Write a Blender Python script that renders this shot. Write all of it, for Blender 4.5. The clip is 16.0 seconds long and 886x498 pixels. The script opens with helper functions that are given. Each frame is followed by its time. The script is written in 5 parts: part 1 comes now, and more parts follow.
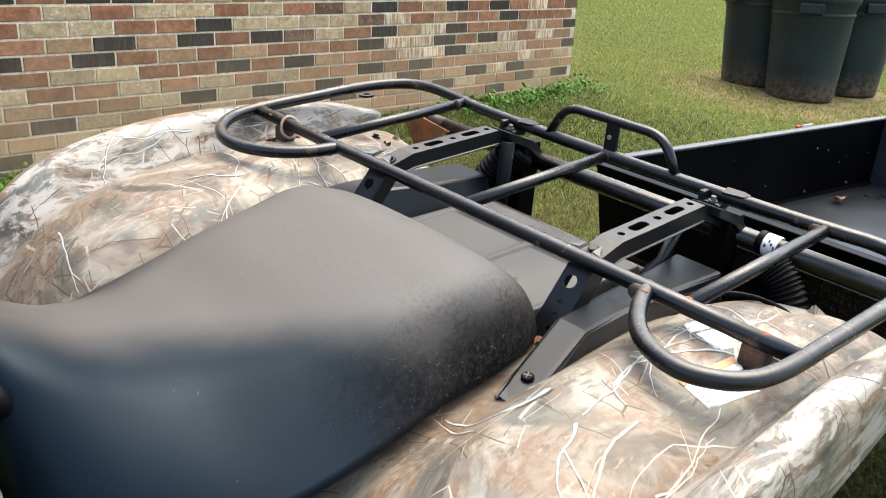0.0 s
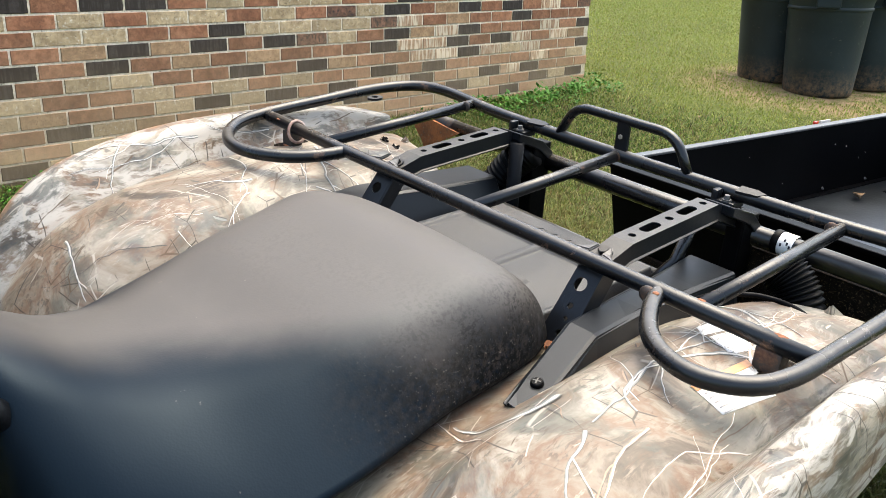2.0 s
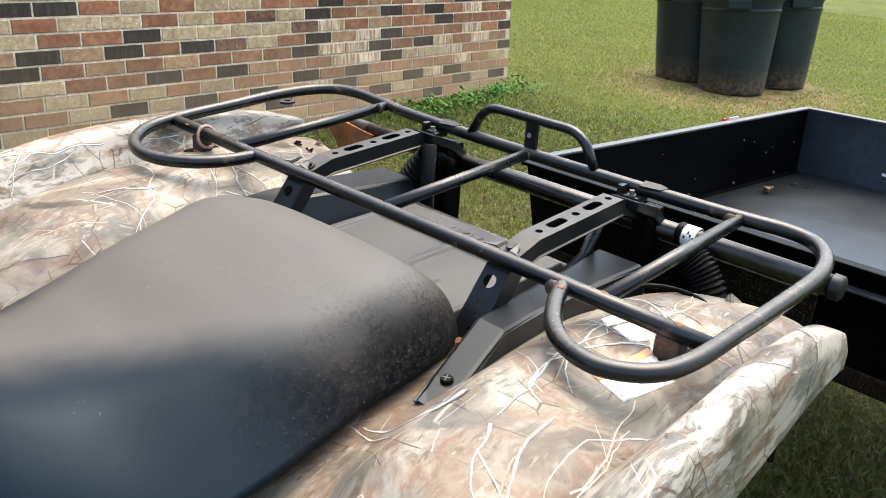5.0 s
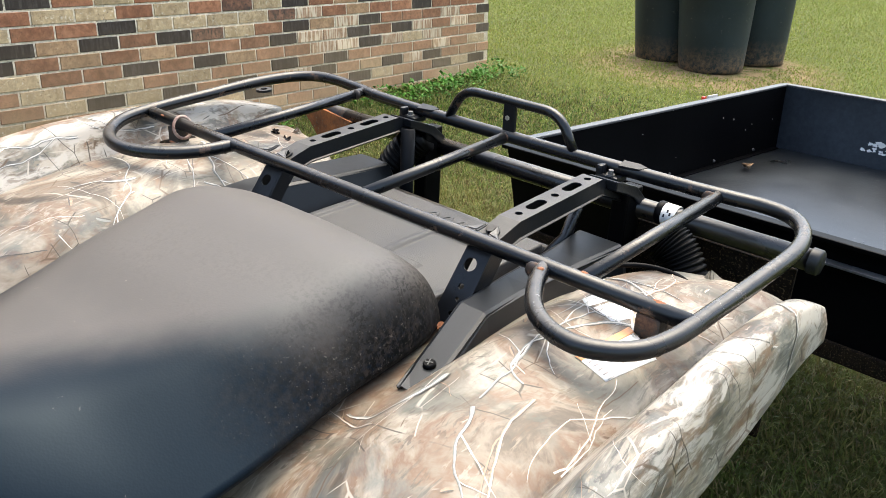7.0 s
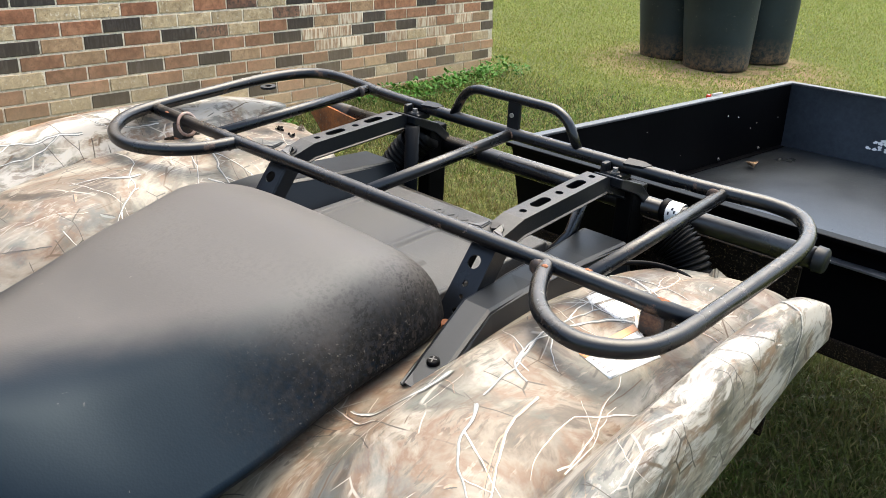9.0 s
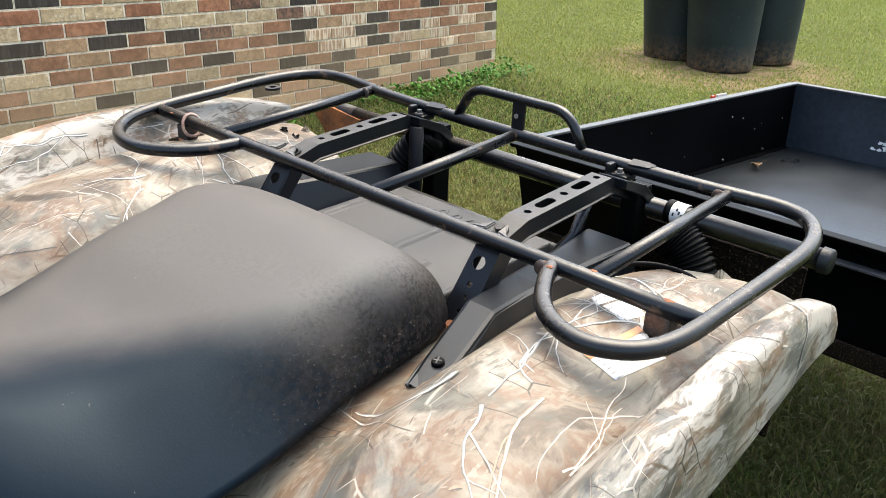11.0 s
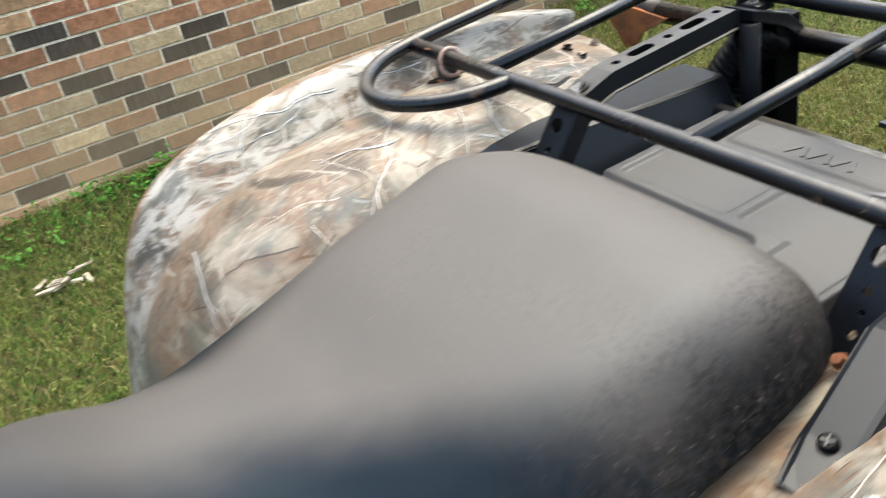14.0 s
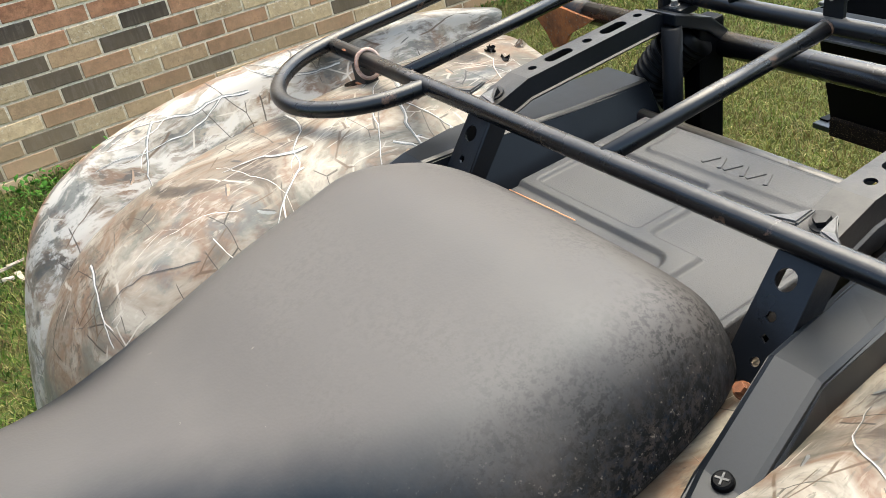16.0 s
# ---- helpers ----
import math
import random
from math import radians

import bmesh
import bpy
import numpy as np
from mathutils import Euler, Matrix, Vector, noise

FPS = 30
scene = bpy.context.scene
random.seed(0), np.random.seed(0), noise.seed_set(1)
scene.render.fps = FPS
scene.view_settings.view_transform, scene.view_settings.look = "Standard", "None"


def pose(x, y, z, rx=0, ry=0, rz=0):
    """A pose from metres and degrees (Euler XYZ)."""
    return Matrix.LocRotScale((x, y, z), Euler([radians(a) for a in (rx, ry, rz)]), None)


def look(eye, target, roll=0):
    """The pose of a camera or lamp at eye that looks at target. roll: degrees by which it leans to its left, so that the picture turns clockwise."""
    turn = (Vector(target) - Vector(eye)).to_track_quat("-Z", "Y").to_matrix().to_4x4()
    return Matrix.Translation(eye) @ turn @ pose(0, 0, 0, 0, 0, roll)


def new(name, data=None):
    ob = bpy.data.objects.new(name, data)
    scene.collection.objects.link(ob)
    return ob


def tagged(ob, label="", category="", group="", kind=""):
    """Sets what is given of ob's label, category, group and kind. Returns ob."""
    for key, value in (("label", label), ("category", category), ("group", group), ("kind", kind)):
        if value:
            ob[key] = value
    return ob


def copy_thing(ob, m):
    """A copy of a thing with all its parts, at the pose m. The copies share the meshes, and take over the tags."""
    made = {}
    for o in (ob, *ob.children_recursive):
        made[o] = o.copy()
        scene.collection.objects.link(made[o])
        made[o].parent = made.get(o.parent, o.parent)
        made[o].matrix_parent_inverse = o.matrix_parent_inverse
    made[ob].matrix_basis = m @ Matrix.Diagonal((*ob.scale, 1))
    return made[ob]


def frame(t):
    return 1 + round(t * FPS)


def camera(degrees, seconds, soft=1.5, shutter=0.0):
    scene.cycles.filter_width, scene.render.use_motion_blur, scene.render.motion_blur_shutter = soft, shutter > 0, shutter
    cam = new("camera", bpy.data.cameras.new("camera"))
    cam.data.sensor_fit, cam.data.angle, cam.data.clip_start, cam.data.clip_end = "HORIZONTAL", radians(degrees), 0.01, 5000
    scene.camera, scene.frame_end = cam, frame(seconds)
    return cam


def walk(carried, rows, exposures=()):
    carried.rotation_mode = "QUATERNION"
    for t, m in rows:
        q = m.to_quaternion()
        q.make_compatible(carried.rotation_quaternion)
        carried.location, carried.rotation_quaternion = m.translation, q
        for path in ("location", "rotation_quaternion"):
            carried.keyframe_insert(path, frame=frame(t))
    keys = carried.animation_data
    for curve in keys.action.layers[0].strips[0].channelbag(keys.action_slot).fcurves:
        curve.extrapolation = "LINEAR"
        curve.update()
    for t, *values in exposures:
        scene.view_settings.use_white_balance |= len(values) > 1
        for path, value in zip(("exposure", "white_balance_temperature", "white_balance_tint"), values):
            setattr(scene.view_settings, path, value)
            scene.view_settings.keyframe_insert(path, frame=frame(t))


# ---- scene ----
cam = camera(55.19, 16.0, soft=0.85, shutter=0.6)
PATH = [
    (0, (-0.7615, -0.5398, 1.1443), (0.6153, 0.7508, 0.4819), 2.58),
    (0.5, (-0.7537, -0.5366, 1.1450), (0.6121, 0.7758, 0.5027), 2.47),
    (1, (-0.7460, -0.5359, 1.1432), (0.6055, 0.7810, 0.4805), 1.70),
    (1.5, (-0.7438, -0.5379, 1.1427), (0.6017, 0.7856, 0.4809), 1.50),
    (2, (-0.7430, -0.5378, 1.1427), (0.6057, 0.7830, 0.4820), 1.43),
    (2.5, (-0.7446, -0.5381, 1.1434), (0.5985, 0.7929, 0.4920), 1.35),
    (3, (-0.7421, -0.5407, 1.1432), (0.6110, 0.7797, 0.4905), 1.25),
    (5.5, (-0.7269, -0.5656, 1.1401), (0.7498, 0.6113, 0.4812), 0.88),
    (6, (-0.7247, -0.5673, 1.1395), (0.7597, 0.5921, 0.4669), 0.40),
    (6.5, (-0.7234, -0.5664, 1.1384), (0.7515, 0.6000, 0.4573), 0.12),
    (7, (-0.7241, -0.5653, 1.1384), (0.7467, 0.6073, 0.4590), 0.09),
    (7.5, (-0.7237, -0.5671, 1.1384), (0.7517, 0.6008, 0.4609), 0.10),
    (8, (-0.7251, -0.5661, 1.1381), (0.7514, 0.6007, 0.4609), 0.27),
    (8.5, (-0.7241, -0.5657, 1.1382), (0.7477, 0.6046, 0.4568), 0.22),
    (9, (-0.7241, -0.5650, 1.1375), (0.7397, 0.6136, 0.4534), 0.14),
    (11.5, (-0.7246, -0.5627, 1.1370), (0.7341, 0.6234, 0.4548), 0.06),
    (12, (-0.7242, -0.5617, 1.1367), (0.7325, 0.6257, 0.4526), 0.03),
    (12.5, (-0.7249, -0.5602, 1.1358), (0.7290, 0.6248, 0.4416), 0.05),
    (13, (-0.7483, -0.5258, 1.1288), (0.6628, 0.6776, 0.3802), -0.68),
    (13.1, (-0.7342, -0.5310, 1.1328), (0.5973, 0.7432, 0.3560), -2.56),
    (13.2, (-0.7291, -0.5271, 1.1367), (0.5164, 0.8061, 0.3173), -3.80),
    (13.3, (-0.7117, -0.5127, 1.1318), (0.4567, 0.8713, 0.2837), -5.88),
    (13.4, (-0.7078, -0.4815, 1.1242), (0.3963, 0.9537, 0.2750), -6.55),
    (13.5, (-0.6936, -0.4387, 1.1219), (0.3225, 1.0529, 0.2601), -7.42),
    (13.6, (-0.6624, -0.4105, 1.1146), (0.2664, 1.1554, 0.2868), -8.57),
    (13.7, (-0.6237, -0.3908, 1.1290), (0.2408, 1.2108, 0.2999), -11.65),
    (13.8, (-0.5749, -0.3611, 1.1215), (0.2665, 1.2410, 0.2698), -11.34),
    (14, (-0.5041, -0.3386, 1.1228), (0.3328, 1.2578, 0.2561), -13.23),
    (14.5, (-0.4377, -0.3244, 1.1183), (0.4275, 1.2331, 0.2097), -12.62),
    (15, (-0.4343, -0.3312, 1.1197), (0.4758, 1.1983, 0.2075), -11.82),
    (15.5, (-0.4400, -0.3305, 1.1193), (0.4560, 1.2086, 0.2091), -12.00),
    (16, (-0.4389, -0.3321, 1.1191), (0.4619, 1.2050, 0.2102), -12.21),
]
walk(cam, [(t, look(eye, target, roll)) for t, eye, target, roll in PATH], exposures=[(0.0, 2.12, 6900, 5), (13.2, 2.12, 6900, 5), (14.2, 2.17, 6800, 2), (16.0, 2.17, 6800, 2)])

# ---- daylight: bright thin overcast, soft high sun ----
SUN_EL, SUN_AZ = radians(70), radians(92)
world = bpy.data.worlds.new("world")
scene.world = world
world.use_nodes = True
wn = world.node_tree
sky = wn.nodes.new("ShaderNodeTexSky")
sky.sky_type, sky.sun_disc = "NISHITA", False
sky.sun_elevation, sky.sun_rotation = SUN_EL, SUN_AZ
sky.air_density, sky.dust_density, sky.ozone_density = 1.0, 4.5, 1.5
wn.nodes["Background"].inputs["Strength"].default_value = 0.14
wn.links.new(sky.outputs["Color"], wn.nodes["Background"].inputs["Color"])
sun_data = bpy.data.lights.new("sun", "SUN")
sun_data.energy, sun_data.angle, sun_data.color = 0.95, radians(62), (1.0, 0.95, 0.88)
sun = new("sun", sun_data)
# the sun stands where the sky's sun stands
sun_way = Vector((math.sin(SUN_AZ) * math.cos(SUN_EL), math.cos(SUN_AZ) * math.cos(SUN_EL), math.sin(SUN_EL)))
sun.matrix_world = sun_way.to_track_quat("Z", "Y").to_matrix().to_4x4()


# ---- materials ----
class Nodes:
    """A small builder of node materials."""

    def __init__(self, name):
        self.mat = bpy.data.materials.new(name)
        self.mat.use_nodes = True
        self.t = self.mat.node_tree
        self.bsdf = self.t.nodes["Principled BSDF"]

    def add(self, kind, **sets):
        node = self.t.nodes.new(kind)
        for key, value in sets.items():
            node.inputs[key.replace("_", " ")].default_value = value
        return node

    def link(self, a, b):
        self.t.links.new(a, b)

    def coord(self, scale=(1, 1, 1), jitter=False):
        c = self.add("ShaderNodeTexCoord").outputs["Object"]
        m = self.add("ShaderNodeMapping")
        m.inputs["Scale"].default_value = scale
        self.link(c, m.inputs["Vector"])
        out = m.outputs["Vector"]
        if jitter:
            r = self.add("ShaderNodeObjectInfo").outputs["Random"]
            s = self.add("ShaderNodeVectorMath")
            s.operation = "SCALE"
            s.inputs[0].default_value = (37.0, 71.0, 53.0)
            self.link(r, s.inputs["Scale"])
            a = self.add("ShaderNodeVectorMath")
            a.operation = "ADD"
            self.link(out, a.inputs[0])
            self.link(s.outputs["Vector"], a.inputs[1])
            out = a.outputs["Vector"]
        return out

    def noise(self, vec, scale, detail=4.0, rough=0.55, warp=0.0):
        n = self.add("ShaderNodeTexNoise", Scale=scale, Detail=detail, Roughness=rough, Distortion=warp)
        self.link(vec, n.inputs["Vector"])
        return n.outputs["Fac"]

    def ramp(self, fac, stops, hard=False):
        r = self.add("ShaderNodeValToRGB")
        e = r.color_ramp.elements
        while len(e) < len(stops):
            e.new(0.5)
        for k, (p, c) in zip(e, stops):
            k.position, k.color = p, (*c, 1) if len(c) == 3 else c
        if hard:
            r.color_ramp.interpolation = "CONSTANT"
        self.link(fac, r.inputs["Fac"])
        return r.outputs["Color"]

    def grey(self, fac, a, b, lo=0.0, hi=1.0, smooth=False):
        m = self.add("ShaderNodeMapRange")
        m.interpolation_type = "SMOOTHSTEP" if smooth else "LINEAR"
        for key, v in (("From Min", a), ("From Max", b), ("To Min", lo), ("To Max", hi)):
            m.inputs[key].default_value = v
        self.link(fac, m.inputs["Value"])
        return m.outputs["Result"]

    def mix(self, fac, a, b, kind="MIX"):
        m = self.add("ShaderNodeMix")
        m.data_type, m.blend_type = "RGBA", kind
        fac_in, a_in, b_in = m.inputs[0], m.inputs[6], m.inputs[7]
        for socket, v in ((fac_in, fac), (a_in, a), (b_in, b)):
            if isinstance(v, (int, float)):
                socket.default_value = v
            elif isinstance(v, tuple):
                socket.default_value = (*v, 1)
            else:
                self.link(v, socket)
        return m.outputs[2]

    def math(self, op, a, b=0.0):
        m = self.add("ShaderNodeMath")
        m.operation = op
        for socket, v in zip(m.inputs, (a, b)):
            if isinstance(v, (int, float)):
                socket.default_value = v
            else:
                self.link(v, socket)
        return m.outputs[0]

    def bump(self, fac, strength, dist, before=None):
        b = self.add("ShaderNodeBump", Strength=strength, Distance=dist)
        self.link(fac, b.inputs["Height"])
        if before:
            self.link(before, b.inputs["Normal"])
        self.link(b.outputs["Normal"], self.bsdf.inputs["Normal"])
        return b.outputs["Normal"]

    def dusty_glare(self, col, amount):
        """Road dust and a painted sky highlight on what faces up, blotchy."""
        facing = self.add("ShaderNodeSeparateXYZ")
        self.link(self.add("ShaderNodeNewGeometry").outputs["Normal"], facing.inputs["Vector"])
        lies = self.math("MULTIPLY", self.grey(facing.outputs["Z"], 0.58, 0.90), self.grey(self.noise(self.coord(), 22, 7, 0.7), 0.3, 0.6, 0.5 * amount, amount))
        return self.mix(lies, col, (0.105, 0.094, 0.080))

    def set(self, color=None, rough=None, metal=0.0, coat=0.0, spec=0.5):
        for key, v in (("Base Color", color), ("Roughness", rough), ("Metallic", metal), ("Coat Weight", coat), ("Specular IOR Level", spec)):
            if v is None:
                continue
            socket = self.bsdf.inputs[key]
            if isinstance(v, (int, float)):
                socket.default_value = v
            elif isinstance(v, tuple):
                socket.default_value = (*v, 1)
            else:
                self.link(v, socket)
        return self.mat


def worn(name, dark, light, scale=6.0, rough=(0.35, 0.6), metal=0.0, bump=0.15, fine=220.0, spec=0.5, speck=None, speck_cut=0.68, coat=0.0, dust_and_light=0.0):
    """Paint, plastic or metal: broad stains, fine grain, scattered specks."""
    n = Nodes(name)
    v = n.coord()
    broad, grain = n.noise(v, scale, 6, 0.6), n.noise(v, fine, 3, 0.6)
    col = n.ramp(broad, [(0.3, dark), (0.7, light)])
    col = n.mix(0.25, col, n.ramp(grain, [(0.3, tuple(c * 0.6 for c in dark)), (0.7, tuple(min(c * 1.3, 1) for c in light))]))
    if speck:
        spots = n.noise(v, scale * 7, 8, 0.75)
        col = n.mix(n.grey(spots, speck_cut, speck_cut + 0.05), col, speck)
    if dust_and_light:
        col = n.dusty_glare(col, dust_and_light)
    n.bump(grain, bump, 0.0015)
    return n.set(col, n.grey(broad, 0.3, 0.7, *rough), metal, coat, spec)


def brick_mat(name, a, b, spot, spot_cut=0.6, stripes=None, splash=1.0):
    n = Nodes(name)
    v = n.coord(jitter=True)
    rnd = n.add("ShaderNodeObjectInfo").outputs["Random"]
    broad, grain, pits = n.noise(v, 14, 5, 0.6), n.noise(v, 160, 4, 0.7), n.noise(v, 60, 8, 0.8)
    col = n.ramp(broad, [(0.3, a), (0.7, b)])
    col = n.mix(n.grey(pits, spot_cut, spot_cut + 0.07), col, spot)
    col = n.mix(n.grey(n.noise(v, 34, 8, 0.8), 0.42, 0.60, 0.0, 0.62), col, tuple(c * 0.40 for c in a))
    col = n.mix(n.grey(n.noise(v, 85, 7, 0.8), 0.575, 0.62, 0.0, 0.75), col, (0.060, 0.036, 0.025))
    if stripes:
        w = n.add("ShaderNodeTexNoise", Scale=1.0, Detail=2.0)
        m = n.add("ShaderNodeMapping")
        m.inputs["Scale"].default_value = (70, 1, 7)
        n.link(v, m.inputs["Vector"])
        n.link(m.outputs["Vector"], w.inputs["Vector"])
        col = n.mix(n.grey(w.outputs["Fac"], 0.47, 0.56), col, stripes)
    # splashed mud and lime dust, stronger near the soil
    geo = n.add("ShaderNodeNewGeometry").outputs["Position"]
    sep = n.add("ShaderNodeSeparateXYZ")
    n.link(geo, sep.inputs["Vector"])
    dust_and_light = n.math("MULTIPLY", n.grey(sep.outputs["Z"], 0.26, 0.80, 0.72 * splash, 0.05), n.grey(n.noise(geo, 3.0, 6, 0.6), 0.3, 0.65, 0.55, 1.0))
    col = n.mix(dust_and_light, col, (0.400, 0.285, 0.162))
    tone = n.grey(rnd, 0, 1, 0.80, 1.22)
    hsv = n.add("ShaderNodeHueSaturation")
    n.link(tone, hsv.inputs["Value"])
    n.link(col, hsv.inputs["Color"])
    n.bump(grain, 0.5, 0.003, n.bump(pits, 0.4, 0.004))
    return n.set(hsv.outputs["Color"], 0.9, 0, 0, 0.25)


def camo_mat():
    """Printed woodland pattern on moulded plastic: bark, leaf blotches, long pale twigs."""
    n = Nodes("camo_plastic")
    v = n.coord()

    def warped(amount, scale):
        w = n.add("ShaderNodeTexNoise", Scale=scale, Detail=3.0)
        n.link(v, w.inputs["Vector"])
        o = n.add("ShaderNodeVectorMath")
        o.operation = "MULTIPLY_ADD"
        n.link(w.outputs["Color"], o.inputs[0])
        o.inputs[1].default_value = (amount,) * 3
        n.link(v, o.inputs[2])
        return o.outputs["Vector"]

    def mapped(vec, turn, scale, at=(0, 0, 0)):
        m = n.add("ShaderNodeMapping")
        m.inputs["Location"].default_value, m.inputs["Rotation"].default_value, m.inputs["Scale"].default_value = at, turn, scale
        n.link(vec, m.inputs["Vector"])
        return m.outputs["Vector"]

    wv, soft = warped(0.07, 7.0), warped(0.022, 8.0)
    broad = n.noise(wv, 7.5, 8, 0.62, 0.6)
    base = n.ramp(broad, [(0.30, (0.035, 0.031, 0.027)), (0.38, (0.105, 0.082, 0.062)), (0.43, (0.225, 0.190, 0.152)), (0.475, (0.185, 0.122, 0.084)), (0.52, (0.262, 0.228, 0.186)), (0.57, (0.365, 0.335, 0.285)), (0.63, (0.180, 0.160, 0.132)), (0.69, (0.240, 0.160, 0.110)), (0.76, (0.37, 0.335, 0.285))])
    # smoky grey-green shade between the branches
    base = n.mix(n.grey(n.noise(mapped(wv, (0, 0, 0.6), (1, 0.6, 1), (6, 2, 1)), 13.0, 5, 0.6), 0.53, 0.64, 0, 0.75), base, (0.105, 0.108, 0.092))
    # blue-grey wash, mostly along the outer edge of the print, broken by bright streaks
    sep = n.add("ShaderNodeSeparateXYZ")
    n.link(v, sep.inputs["Vector"])
    edge = n.grey(n.math("ABSOLUTE", sep.outputs["Y"]), 0.44, 0.475, -0.03, 0.07)
    base = n.mix(n.grey(n.math("ADD", n.noise(wv, 8.0, 6, 0.65), edge), 0.54, 0.63, 0, 0.62), base, (0.095, 0.118, 0.126))
    outer = n.grey(n.math("ABSOLUTE", sep.outputs["Y"]), 0.455, 0.49)
    streak = n.noise(mapped(wv, (0.1, 0.3, 0.25), (9, 40, 40), (2, 7, 3)), 1.0, 6, 0.65)
    base = n.mix(n.math("MULTIPLY", outer, n.grey(streak, 0.48, 0.55, 0.0, 0.90)), base, (0.47, 0.455, 0.425))
    base = n.mix(n.math("MULTIPLY", outer, n.grey(streak, 0.43, 0.38, 0.0, 0.7)), base, (0.055, 0.060, 0.062))
    rim = n.math("MULTIPLY", n.grey(sep.outputs["Y"], 0.540, 0.552), n.grey(n.noise(v, 16, 4, 0.6), 0.42, 0.52, 0.0, 0.8))
    base = n.mix(rim, base, (0.29, 0.140, 0.062))
    # brush-like bark and grass strokes in three directions
    for turn, at, dark, light in (((0.3, 0.4, 0.5), (0, 0, 0), (0.060, 0.050, 0.040), (0.42, 0.39, 0.34)), ((-0.5, 0.2, -0.7), (4, 1, 2), (0.075, 0.085, 0.075), (0.34, 0.285, 0.22)), ((0.2, -0.3, 1.5), (8, 5, 1), (0.11, 0.072, 0.048), (0.45, 0.42, 0.37))):
        stroke = n.noise(mapped(wv, turn, (16, 150, 150), at), 1.0, 6, 0.65)
        zone = n.noise(mapped(v, (0, 0, 0), (1, 1, 1), at), 9.0, 4, 0.6)
        base = n.mix(n.math("MULTIPLY", n.grey(stroke, 0.55, 0.60), n.grey(zone, 0.53, 0.60, 0, 0.55)), base, dark)
        base = n.mix(n.math("MULTIPLY", n.grey(stroke, 0.45, 0.40), n.grey(zone, 0.46, 0.40, 0, 0.50)), base, light)
    # fine grass stems: broken cell edges
    for turn, stretch, scale, width, cut, at, tone in (
        ((0.0, 0.5, 0.1), (0.36, 1.0, 0.5), 30.0, 0.018, 0.54, (5, 5, 8), (0.46, 0.43, 0.38)),
        ((0.3, 0.2, -0.8), (1.0, 0.36, 0.5), 26.0, 0.016, 0.55, (1, 6, 6), (0.040, 0.034, 0.028)),
        ((0.1, 0.4, 0.9), (0.30, 1.0, 0.5), 22.0, 0.014, 0.55, (3, 2, 1), (0.10, 0.065, 0.04)),
    ):
        cell = n.add("ShaderNodeTexVoronoi", Scale=scale)
        cell.feature = "DISTANCE_TO_EDGE"
        n.link(mapped(soft, turn, stretch, at), cell.inputs["Vector"])
        there = n.grey(n.noise(mapped(v, (0, 0, 0), (1, 1, 1), at), 14.0, 2, 0.5), cut, cut + 0.03)
        base = n.mix(n.math("MULTIPLY", n.math("MULTIPLY", n.grey(cell.outputs["Distance"], width, width * 0.4), there), 0.85), base, tone)
    grime = n.noise(v, 40, 8, 0.7)
    base = n.mix(1.0, base, (0.78, 0.75, 0.71), "MULTIPLY")
    base = n.mix(n.grey(grime, 0.5, 0.9, 0.0, 0.22), base, (0.28, 0.245, 0.205))
    n.bump(n.noise(v, 12, 3), 0.08, 0.005)
    return n.set(base, n.grey(grime, 0.3, 0.7, 0.36, 0.50), 0, 0.0, 0.27)


